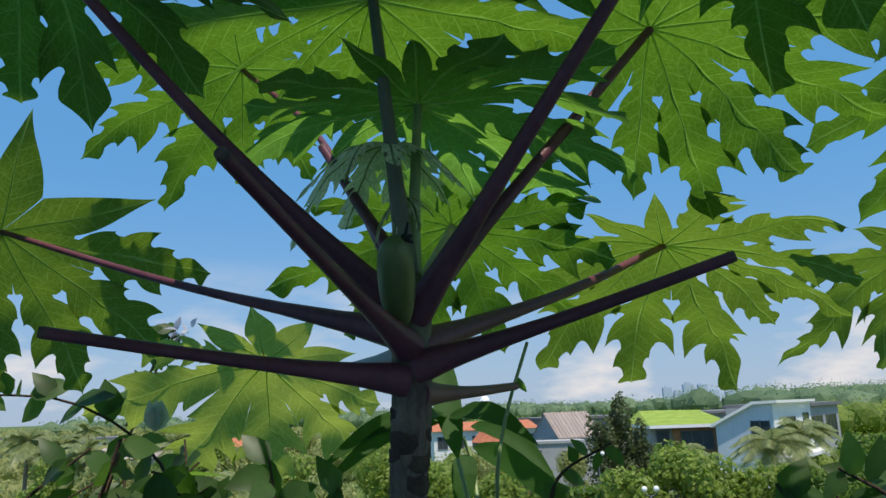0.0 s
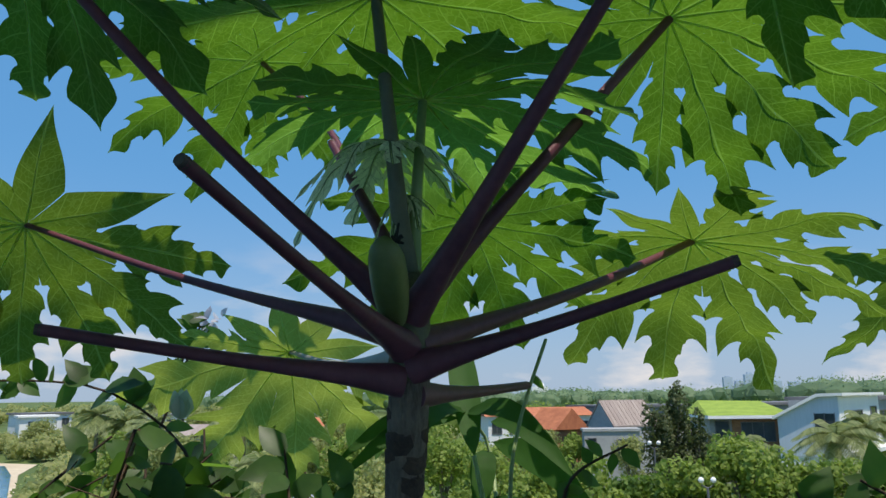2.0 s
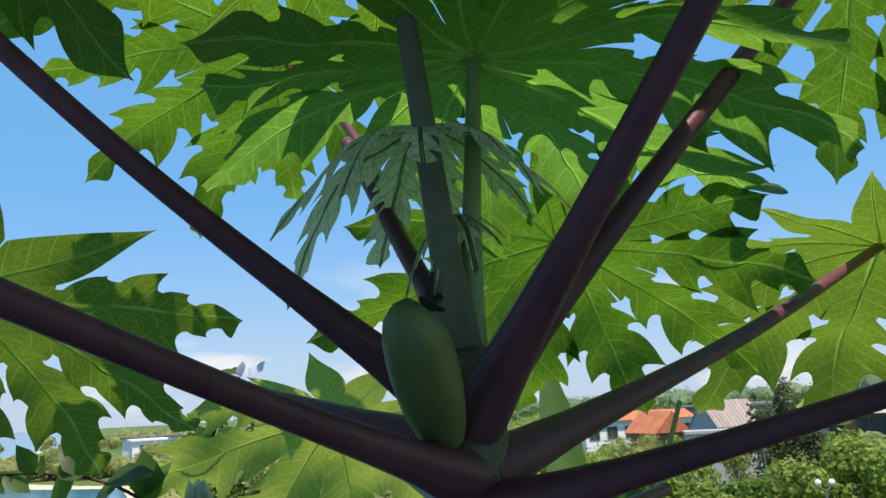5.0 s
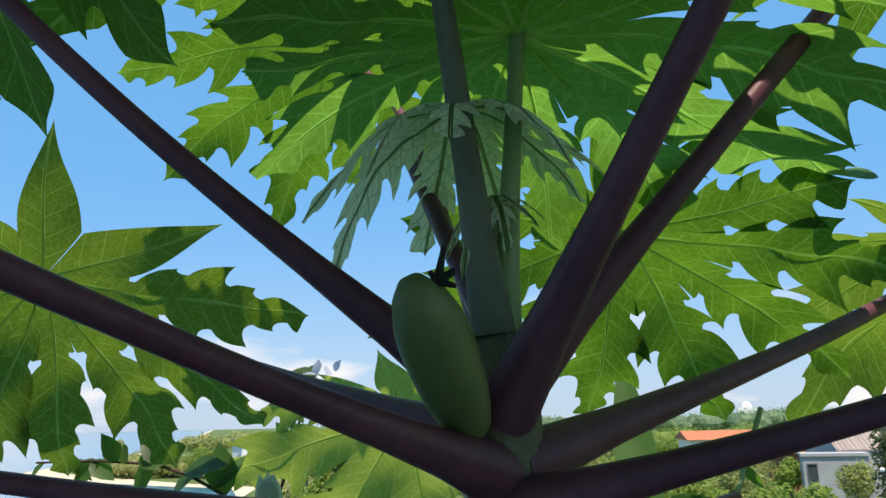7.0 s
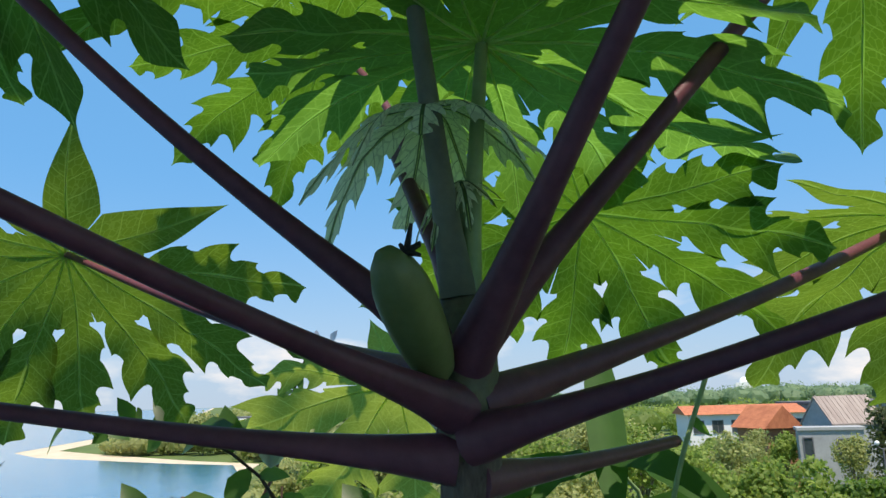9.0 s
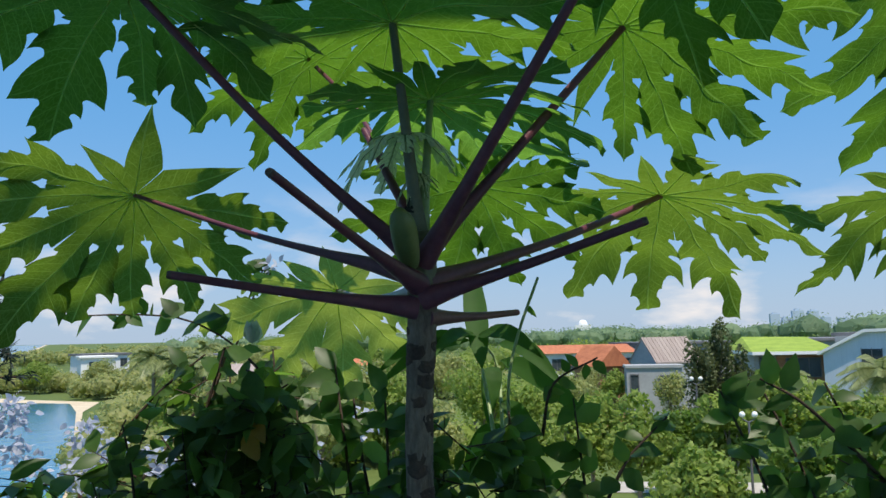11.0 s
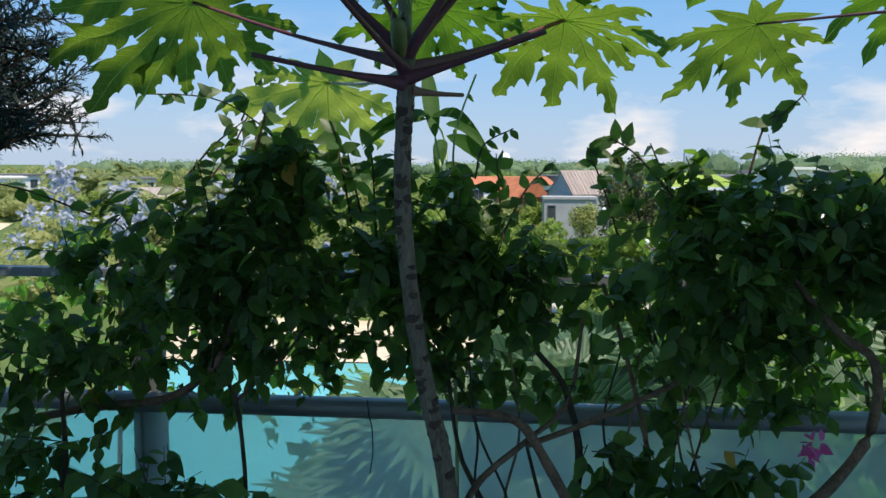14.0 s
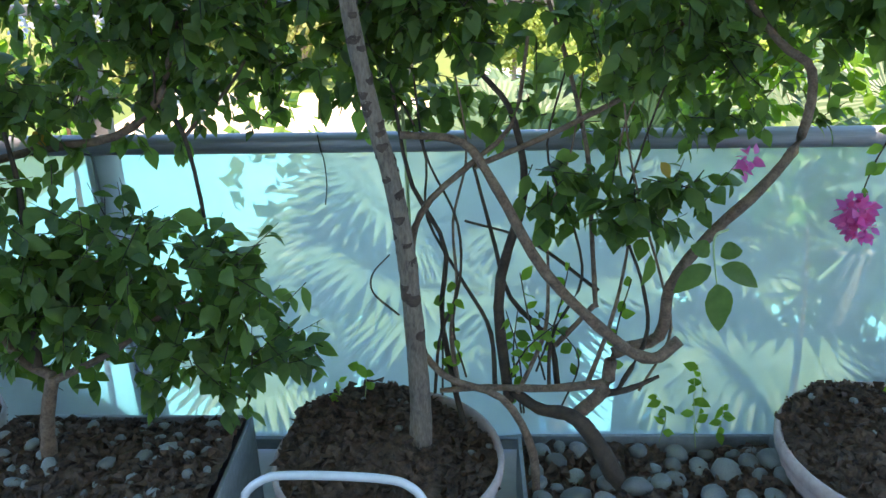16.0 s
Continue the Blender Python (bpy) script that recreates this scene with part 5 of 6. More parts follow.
# Distance haze is mixed into this leaf colour: paler and less saturated.
TREE_HAZY = foliage("haze_tinted_leaf", (0.13, 0.22, 0.12), (0.24, 0.34, 0.19), (0.22, 0.34, 0.15), (0.34, 0.46, 0.24), 0.48, 0.6, 0.4)
DICE = np.random.default_rng(12)


def unit(v):
    return v / np.maximum(1e-9, np.linalg.norm(v, axis=1, keepdims=True))


BALL = bmesh.new()
bmesh.ops.create_icosphere(BALL, subdivisions=2, radius=1)
BALL.verts.ensure_lookup_table()
CORE_V, CORE_F = np.array([v.co[:] for v in BALL.verts]), [tuple(v.index for v in f.verts) for f in BALL.faces]
BALL.free()


def core(soup, c, r):
    """The shaded inside of a far crown, uneven like the crown."""
    k = 0.66 + 0.12 * np.sin(CORE_V @ np.array((5.1, 4.3, 6.2)) + c[0]) * np.sin(CORE_V @ np.array((-4.0, 6.1, 3.7)) + c[1])
    soup.add((np.array(c, dtype=float) + CORE_V * np.array(r, dtype=float) * k[:, None]).tolist(), CORE_F)


def clump(soup, rnd, c, r, count, size, uneven=0.22):
    """Ragged leaf tufts over an uneven ellipsoid."""
    d = unit(DICE.normal(size=(count, 3)))
    lump = np.sin(d @ np.array((3.1, 4.3, 2.2)) + c[0] * 3) * np.sin(d @ np.array((-4.0, 2.1, 3.7)) + c[1] * 2 + c[2])
    k = (0.62 + 0.42 * DICE.random(count) ** 0.6) * (1 + uneven * lump)
    p = np.array(c, dtype=float) + d * np.array(r, dtype=float) * k[:, None]
    a = unit(d + DICE.normal(0, 0.6, (count, 3)))
    b = unit(np.cross(a, DICE.normal(size=(count, 3))))
    e = np.cross(a, b)
    s = (size * DICE.uniform(0.5, 1.2, count))[:, None]
    v = np.stack((p - b * s * 0.5, p + e * s * 0.4, p + b * s * 0.6 + a * s * 0.2, p - e * s * 0.4), 1).reshape(-1, 3)
    o = 4 * np.arange(count)[:, None]
    f = np.concatenate((o + np.array((0, 1, 2)), o + np.array((0, 2, 3))), 0)
    soup.add(v.tolist(), f.tolist())


def garden_tree(x, y, h, spread, seed, mat, label, leaf=0.28, count=1500, slim=1.0):
    rnd = random.Random(seed)
    tr = thing("tree", label, "tree", (x, y, GROUND))
    s = Soup()
    tube(s, [(0, 0, -0.1), (rnd.uniform(-0.2, 0.2), rnd.uniform(-0.2, 0.2), h * 0.35), (rnd.uniform(-0.3, 0.3), 0, h * 0.75)], [h * 0.028, h * 0.018, h * 0.008], 8, 8)
    blobs = []
    for k in range(7):
        a, q = k * 2.4 + rnd.uniform(-0.3, 0.3), spread * rnd.uniform(0.25, 0.6)
        z = h * rnd.uniform(0.45, 0.9)
        q *= slim if z > h * 0.7 else 1
        e = (math.cos(a) * q, math.sin(a) * q, z)
        tube(s, [(0, 0, h * rnd.uniform(0.25, 0.45)), (e[0] * 0.5, e[1] * 0.5, z * 0.8), e], [h * 0.012, h * 0.004], 6, 5)
        blobs.append((e, (spread * rnd.uniform(0.32, 0.5), spread * rnd.uniform(0.32, 0.5), h * rnd.uniform(0.12, 0.2))))
    blobs.append(((0, 0, h * 0.86), (spread * 0.4 * slim, spread * 0.4 * slim, h * 0.16)))
    blobs.append(((0, 0, h * 0.5), (spread * 0.6, spread * 0.6, h * 0.25)))
    put("trunk", s.mesh("trunk", WOOD), tr)
    c = Soup()
    for e, r in blobs:
        clump(c, rnd, e, r, count // len(blobs), leaf)
    put("crown", c.mesh("crown", mat, smooth=False), tr)
    return tr


def feather_palm(x, y, h, length, seed, label, fronds=18, mat=PALM_LEAF, z0=GROUND):
    rnd = random.Random(seed)
    pm = thing("palm_tree", label, "palm", (x, y, z0))
    s = Soup()
    tube(s, [(0, 0, -0.1), (rnd.uniform(-0.2, 0.2), 0.1, h * 0.5), (0, 0, h)], [0.20, 0.15, 0.13], 9, 14, knobby=0.1)
    put("trunk", s.mesh("trunk", WOOD), pm)
    for k in range(fronds):
        az, up = k * 2.4, rnd.uniform(-0.35, 1.1)
        f = Soup()
        d = Vector((math.cos(az) * math.cos(up), math.sin(az) * math.cos(up), math.sin(up)))
        pts = [Vector((0, 0, h)) + d * length * u + Vector((0, 0, -length * 0.55 * u * u)) for u in (0, 0.35, 0.7, 1.0)]
        line = spline(pts, 22)
        tube(f, pts, [0.025, 0.008], 4, 8)
        for i in range(2, 23):
            t = (line[i] - line[i - 1]).normalized()
            side = t.cross(Vector((0, 0, 1))).normalized()
            ln = length * 0.30 * math.sin(math.pi * (0.12 + 0.82 * i / 22)) ** 0.7
            for sg in (-1, 1):
                e = line[i] + (side * sg * 0.85 + t * 0.5 + Vector((0, 0, -0.45))) * ln
                w = t * 0.055 * length / 2
                f.add([line[i] - w, line[i] + w, e], [(0, 1, 2)])
        put("frond", f.mesh("frond", mat, smooth=False), pm)
    return pm


def fan_palm(x, y, h, seed, label, leaves=14, size=0.8):
    rnd = random.Random(seed)
    pm = thing("fan_palm", label, "palm", (x, y, GROUND), "fan palms")
    s = Soup()
    tube(s, [(0, 0, -0.1), (0.05, 0, h * 0.5), (0, 0, h)], [0.16, 0.13, 0.12], 9, 12, knobby=0.12)
    put("trunk", s.mesh("trunk", WOOD), pm)
    for k in range(leaves):
        az, up = k * 2.4 + rnd.uniform(-0.2, 0.2), rnd.uniform(-0.3, 1.25)
        d = Vector((math.cos(az) * math.cos(up), math.sin(az) * math.cos(up), math.sin(up)))
        c = Vector((0, 0, h)) + d * size * rnd.uniform(0.9, 1.4)
        f = Soup()
        tube(f, [(0, 0, h), c - d * 0.02], [0.02, 0.011], 5, 4)
        side = d.cross(Vector((0, 0, 1))).normalized()
        n, up2 = 34, side.cross(d)
        for i in range(n):
            a = radians(-125 + 250 * i / (n - 1))
            r = size * (0.92 + 0.08 * math.cos(a)) * rnd.uniform(0.93, 1.04)
            t = d * math.cos(a) + side * math.sin(a)
            q = side * math.cos(a) - d * math.sin(a)
            dip = Vector((0, 0, -0.22 * r)) + up2 * 0.05 * r
            w = r * 0.052
            m1 = c + t * r * 0.62 + up2 * 0.03
            f.add([c, m1 - q * w, m1 + up2 * 0.012, m1 + q * w, c + t * r + dip], [(0, 1, 2), (0, 2, 3), (1, 4, 2), (2, 4, 3)])
        put("fan_leaf", f.mesh("fan_leaf", FAN_LEAF, smooth=False), pm)
    return pm


def window(house, x0, x1, z0, z1, y, name="window", bars=1, frame_mat=FRAME):
    """A framed window set into a wall that faces -y."""
    w = part_box(name, (x0, y - 0.02, z0), (x1, y + 0.10, z1), PANE, house)
    for a, b in (((x0 - 0.07, z0 - 0.07), (x1 + 0.07, z0)), ((x0 - 0.07, z1), (x1 + 0.07, z1 + 0.07)), ((x0 - 0.07, z0), (x0, z1)), ((x1, z0), (x1 + 0.07, z1))):
        part_box("window_frame", (a[0], y - 0.07, a[1]), (b[0], y + 0.05, b[1]), frame_mat, w)
    for i in range(bars):
        xm = x0 + (x1 - x0) * (i + 1) / (bars + 1)
        part_box("mullion", (xm - 0.03, y - 0.06, z0), (xm + 0.03, y + 0.02, z1), frame_mat, w)


def prism(soup, x0, x1, y0, y1, z, rise, axis="x", over=0.4):
    """A gabled roof whose ridge runs along the axis."""
    x0, x1, y0, y1 = x0 - over, x1 + over, y0 - over, y1 + over
    if axis == "x":
        ym = (y0 + y1) / 2
        v = [(x0, y0, z), (x1, y0, z), (x1, y1, z), (x0, y1, z), (x0, ym, z + rise), (x1, ym, z + rise)]
        f = [(0, 1, 5, 4), (2, 3, 4, 5), (0, 4, 3), (1, 2, 5), (0, 3, 2, 1)]
    else:
        xm = (x0 + x1) / 2
        v = [(x0, y0, z), (x1, y0, z), (x1, y1, z), (x0, y1, z), (xm, y0, z + rise), (xm, y1, z + rise)]
        f = [(0, 4, 5, 3), (1, 2, 5, 4), (0, 1, 4), (2, 3, 5), (0, 3, 2, 1)]
    soup.add(v, f)


def villa(x, y, w, d, h, wall, roof, rise, label, turn=0.0, windows=3, axis="x", storeys=2, hip=False):
    hs = thing("house", label, "house", (x, y, GROUND))
    hs.rotation_euler = (0, 0, radians(turn))
    part_box("wall", (-w / 2, 0, 0), (w / 2, d, h), wall, hs)
    s = Soup()
    if rise > 0:
        prism(s, -w / 2, w / 2, 0, d, h, rise, axis)
        if hip:
            v = s.v
            s.v[4] = (v[4][0] + w * 0.28, v[4][1], v[4][2])
            s.v[5] = (v[5][0] - w * 0.28, v[5][1], v[5][2])
    else:
        box(s, (-w / 2 - 0.3, -0.35, h), (w / 2 + 0.3, d + 0.3, h + 0.32), 0, 0.03)
    put("roof", s.mesh("roof", roof, smooth=False), hs)
    for st in range(storeys):
        for i in range(windows):
            cx = -w / 2 + w * (i + 0.5) / windows
            z = h * st / storeys + h / storeys * 0.3
            window(hs, cx - w / windows * 0.26, cx + w / windows * 0.26, z, z + h / storeys * 0.45, 0.0)
    return hs


# white house; the shade on its side wall is put into a blue-grey panel
wh = thing("house", "white modern two-storey house, its side wall coloured blue-grey for shade", "house", (21.6, 57.0, GROUND))
wh.rotation_euler = (0, 0, radians(54))


def side_prism(name, x0, x1, profile, mat, parent, label=""):
    """A block whose side outline (y, z) is drawn out from x0 to x1."""
    n, s = len(profile), Soup()
    s.add([(x0, y, z) for y, z in profile] + [(x1, y, z) for y, z in profile], [tuple(reversed(range(n))), tuple(range(n, 2 * n))] + [(i, (i + 1) % n, n + (i + 1) % n, n + i) for i in range(n)])
    return put(name, s.mesh(name, mat, smooth=False), parent, label)


side_prism("wall", 0, 11.5, [(0, 0), (4.2, 0), (4.2, 5.95), (1.3, 7.45), (0, 7.5)], WHITE, wh)
side_shade = side_prism("shaded_side_wall", -0.06, 0, [(0.05, 3.3), (4.2, 3.3), (4.2, 6.0), (1.3, 7.5), (0.05, 7.55)], SHADE_BLUE, wh, "side wall under a sloping roof, coloured blue-grey for its shade")
side_prism("roof", -0.35, 11.8, [(-0.4, 7.52), (-0.4, 7.72), (1.35, 7.68), (4.5, 6.06), (4.5, 5.86), (1.3, 7.47)], WHITE, wh)
for y0, y1 in ((0.35, 0.95), (1.02, 1.62)):
    pane = part_box("side_window", (-0.085, y0, 4.2), (-0.06, y1, 6.3), PANE, wh)
    part_box("window_frame", (-0.10, y0 - 0.05, 4.15), (-0.066, y0, 6.35), FRAME, pane)
    part_box("window_frame", (-0.10, y1, 4.15), (-0.066, y1 + 0.05, 6.35), FRAME, pane)
window(wh, 2.4, 6.0, 4.9, 6.4, 0.0, bars=1)
window(wh, 8.6, 10.4, 4.6, 6.6, 0.0, bars=0)
window(wh, 1.2, 10.0, 0.8, 2.6, 0.0, bars=4)
part_box("balcony", (0.4, -1.0, 3.4), (13.0, 0.0, 3.7), WHITE, wh, 0.02)
part_box("wing_wall", (11.5, 0.6, 0), (26, 7, 7.1), CONCRETE, wh)
part_box("wing_roof", (11.8, 0.3, 7.1), (26.4, 7.4, 7.4), DARKROOF, wh, 0.02)
window(wh, 14.0, 18.5, 4.2, 6.2, 0.6, bars=2)
window(wh, 20.0, 24.5, 4.2, 6.2, 0.6, bars=2)

gr = thing("house", "low house with a green planted roof and timber front", "house", (19.9, 72.0, GROUND))
part_box("wall", (-3.5, 0, 0), (3.2, 8, 4.9), CONCRETE, gr)
part_box("eave", (-3.9, -1.2, 5.55), (3.6, 8.4, 5.85), WHITE, gr, 0.03)
part_box("timber_front", (-1.6, -0.06, 3.2), (2.4, 0, 5.5), TIMBER, gr)
part_box("upper_wall", (-3.5, 0.1, 4.9), (3.2, 8, 5.55), CONCRETE, gr)
s_ = Soup()
s_.add([(-3.9, -1.2, 5.85), (3.6, -1.2, 5.85), (3.4, 8.4, 7.0), (-2.6, 8.4, 7.1), (-3.9, 8.4, 5.85), (3.6, 8.4, 5.85)], [(0, 1, 2, 3), (0, 3, 4), (1, 5, 2), (3, 2, 5, 4)])
put("planted_roof", s_.mesh("planted_roof", GREENROOF, smooth=False), gr, "bright green grass roof")
window(gr, -3.0, -1.9, 3.6, 5.3, 0.0, bars=0)
window(gr, -0.8, 2.0, 3.6, 5.2, -0.06, bars=2)

gg = thing("house", "grey concrete house with a tall weathered gable roof", "house", (7.0, 60.0, GROUND))
gg.rotation_euler = (0, 0, radians(35))
part_box("wall", (0, 0, 0), (4.4, 2.9, 5.3), CONCRETE, gg)
side_prism("gable_wall", 0.0, 4.4, [(0, 5.3), (2.9, 5.3), (2.9, 5.5), (1.45, 7.2), (0, 5.5)], CONCRETE, gg)
side_prism("roof", -0.06, 4.6, [(-0.12, 5.35), (-0.12, 5.47), (1.45, 7.36), (1.45, 7.22)], GREYROOF, gg, "standing-seam roof, weathered pinkish grey")
side_prism("roof", -0.06, 4.6, [(1.45, 7.22), (1.45, 7.36), (3.02, 5.47), (3.02, 5.35)], GREYROOF, gg, "standing-seam roof, weathered pinkish grey")
for k in range(12):
    y0 = 0.1 + 0.38 * k
    side_prism("roof_seam", y0, y0 + 0.05, [(-0.11, 5.49), (-0.11, 5.53), (1.45, 7.41), (1.45, 7.37)], GREYROOF, gg)
gw = thing("house", "low grey concrete garden wing with a parapet", "house", (6.6, 57.2, GROUND))
part_box("wall", (-2.0, 0, 0), (1.9, 1.9, 5.2), CONCRETE, gw)
part_box("parapet", (-2.1, -0.1, 5.2), (2.0, 2.0, 5.4), CONCRETE, gw, 0.01)
window(gw, -1.7, -1.2, 3.6, 4.7, 0.0, bars=0)
window(gw, 0.3, 1.4, 3.3, 4.6, 0.0, bars=1)

villa(4.3, 66, 2.6, 4.0, 5.0, TIMBER, ORANGE, 1.7, "house with a gabled orange clay tile roof", 30, 1, axis="y")
villa(2.6, 90, 12, 8, 5.5, WHITE, ORANGE, 0.9, "long low white house with an orange tile roof", 12, 6)
villa(15.5, 98, 12, 8, 6.2, CONCRETE, DARKROOF, 0.0, "plain grey flat-roofed house", 32, 4)
villa(30, 92, 12, 8, 6.4, CONCRETE, DARKROOF, 0.0, "grey flat-roofed house standing behind the palms", 27, 4)
villa(-69, 112, 5, 5, 5.4, WHITE, WHITE, 0.0, "small white house on the far shore", 40, 1)
villa(-75, 124, 8, 6, 5.6, WHITE, DARKROOF, 0.0, "white two-storey house on the far shore", 52, 4)
villa(-33.6, 84, 7, 6, 3.9, CONCRETE, GREYROOF, 1.1, "low house with a grey roof among palms", 14, 3, storeys=1)
villa(-22.5, 85, 4, 5, 4.6, WHITE, ORANGE, 1.0, "small white house with an orange tile roof among trees", 30, 2, storeys=1)
villa(-61, 130, 13, 8, 5.0, WHITE, DARKROOF, 0.0, "long white building behind the trees", 35, 7)

# twin-globe lamps along the lane
GLOBE = surface("opal_globe", (0.78, 0.78, 0.76), (0.86, 0.86, 0.84), 3, 0.3, bump=0.0)


def twin_lamp(x, y, top):
    lp = thing("street_lamp", "grey street lamp with two white globes", "lamp", (x, y, GROUND), "street lamps")
    h = top - GROUND
    part_tube("pole", [(0, 0, -0.05), (0, 0, h - 0.25)], [0.06, 0.04], FRAME, lp, "", 8, 2)
    part_tube("arm", [(-0.22, 0, h - 0.16), (0, 0, h - 0.27), (0.22, 0, h - 0.16)], 0.025, FRAME, lp, "", 6, 6)
    for sx in (-0.22, 0.22):
        bm = bmesh.new()
        bmesh.ops.create_uvsphere(bm, u_segments=12, v_segments=8, radius=0.11, matrix=Matrix.Translation((sx, 0, h)))
        me = bpy.data.meshes.new("globe")
        bm.to_mesh(me)
        bm.free()
        me.materials.append(GLOBE)
        put("globe", me, lp)


twin_lamp(6.65, 40.5, -0.9)
twin_lamp(6.7, 30.0, -1.6)

# trees round the houses
garden_tree(8.9, 47, 7.9, 1.6, 1, TREE_OLIVE, "tall loose olive green garden tree", 0.20, 4200, 0.6)
garden_tree(7.7, 46, 6.9, 1.2, 2, TREE_OLIVE, "loose olive green garden tree", 0.20, 2600, 0.7)
garden_tree(10.1, 46.5, 6.9, 1.2, 4, TREE_OLIVE, "loose olive green garden tree", 0.20, 2600, 0.7)
garden_tree(7.0, 52, 5.0, 1.4, 3, TREE_DRY, "small dry yellowish tree", 0.18, 2600)
GARDEN = ((9.4, 36, 5.9, 2.0, 2), (11.4, 37, 5.3, 2.0, 2), (7.3, 36, 4.9, 1.8, 2), (13.2, 37, 4.8, 2.0, 2), (3.2, 34, 5.2, 1.7, 2), (1.4, 36, 4.8, 1.9, 2), (5.2, 38, 4.0, 1.8, 1), (16.2, 38, 4.4, 2.2, 1), (4.6, 28, 3.8, 1.8, 2), (8.4, 29, 4.0, 1.8, 1), (-1.5, 40, 5.0, 2.3, 2), (-4.0, 46, 5.4, 2.4, 2),
          (12.5, 30, 3.8, 2.0, 2), (19, 36, 4.2, 2.2, 1), (0.4, 54, 5.2, 2.2, 3), (-6, 58, 5.8, 2.6, 2), (25, 50, 5.4, 2.6, 1), (-6.5, 38, 5.0, 2.4, 3), (-9.5, 46, 5.6, 2.6, 2), (-12, 40, 5.2, 2.5, 3))
for k, (x, y, h, r, m) in enumerate(GARDEN):
    garden_tree(x, y, h, r, 30 + k, (None, TREE_LEAF, TREE_BRIGHT, TREE_DRY)[m], ("", "rounded green garden tree", "sunlit yellow-green garden tree", "small dry yellowish tree")[m], 0.27, 2800)
SHORE = ((-13, 52, 6.0, 2.8, 3), (-19, 62, 6.6, 3.0, 2), (-25, 74, 6.2, 3.0, 2), (-30, 90, 6.0, 3.0, 3), (-40, 99, 6.0, 3.2, 3), (-46, 94, 5.0, 3.0, 2), (-53, 104, 5.4, 3.0, 3), (-64, 104, 5.0, 3.4, 3), (-78, 110, 5.0, 3.6, 2), (-86, 112, 5.0, 3.6, 3), (-96, 117, 4.2, 3.6, 3), (-10, 66, 6.0, 2.6, 3), (-16, 80, 6.6, 3.0, 3), (-22, 96, 6.4, 3.0, 2), (-20, 46, 5.6, 2.6, 3), (-26, 52, 5.6, 2.8, 2), (-38, 76, 5.6, 3.0, 3), (-31, 64, 5.2, 2.6, 2))
for k, (x, y, h, r, m) in enumerate(SHORE):
    garden_tree(x, y, h, r, 60 + k, (None, TREE_LEAF, TREE_BRIGHT, TREE_DRY)[m], "sun-bleached tree near the shore" if m == 3 else "yellow-green tree near the shore", 0.3, 3200)
garden_tree(4.0, 60, 4.9, 1.5, 21, TREE_BRIGHT, "sunlit yellow-green garden tree", 0.2, 3000)
garden_tree(2.4, 62, 5.0, 1.5, 22, TREE_DRY, "small dry yellowish tree", 0.2, 3000)
feather_palm(11.9, 44.6, 4.95, 1.8, 1, "feathery date palm in a garden", 26)
feather_palm(14.9, 40, 5.7, 2.2, 2, "broad feathery date palm in a garden", 30)
feather_palm(17.6, 43, 6.1, 2.1, 3, "feathery date palm beside the white house", 28)
feather_palm(-32, 60, 6.7, 2.6, 4, "tall coconut palm by the beach", 22)
feather_palm(-29.5, 60, 6.1, 2.5, 15, "coconut palm by the beach", 22)
feather_palm(-42, 91, 7.0, 2.6, 5, "coconut palm by the beach")
feather_palm(-37, 74, 6.2, 2.4, 6, "coconut palm by the beach")
feather_palm(-53, 99, 5.2, 2.2, 7, "coconut palm on the far shore")
feather_palm(-24, 52, 5.9, 2.4, 8, "coconut palm near the water")
feather_palm(-21, 60, 6.2, 2.4, 9, "coconut palm near the water")
feather_palm(-17, 50, 5.8, 2.4, 10, "coconut palm in a garden")
feather_palm(-10.5, 34, 4.8, 2.2, 11, "date palm in a garden")
for k, (x, y, h) in enumerate(((0.5, 3.7, 4.7), (1.6, 4.6, 4.6), (2.6, 3.6, 5.0), (0.9, 5.6, 4.4), (0.4, 7.2, 3.8), (3.6, 5.4, 4.8), (1.5, 7.5, 4.2), (2.0, 2.9, 3.9), (4.4, 7.0, 3.8))):
    fan_palm(x, y, h + 0.7, 80 + k, "fan palm with broad pleated leaves below the railing", 15, 0.75)
fan_palm(-0.15, 3.7, 4.85, 99, "fan palm with broad pleated leaves below the railing", 15, 0.75)
garden_tree(-0.9, 4.6, 6.6, 0.9, 97, TREE_LEAF, "slender leafy tree below the railing", 0.15, 1800)
garden_tree(0.2, 4.2, 6.0, 1.0, 95, TREE_LEAF, "slender green tree below the railing", 0.14, 1500)
garden_tree(2.6, 5.2, 6.6, 1.4, 96, TREE_BRIGHT, "leafy sunlit tree below the railing", 0.15, 2200)

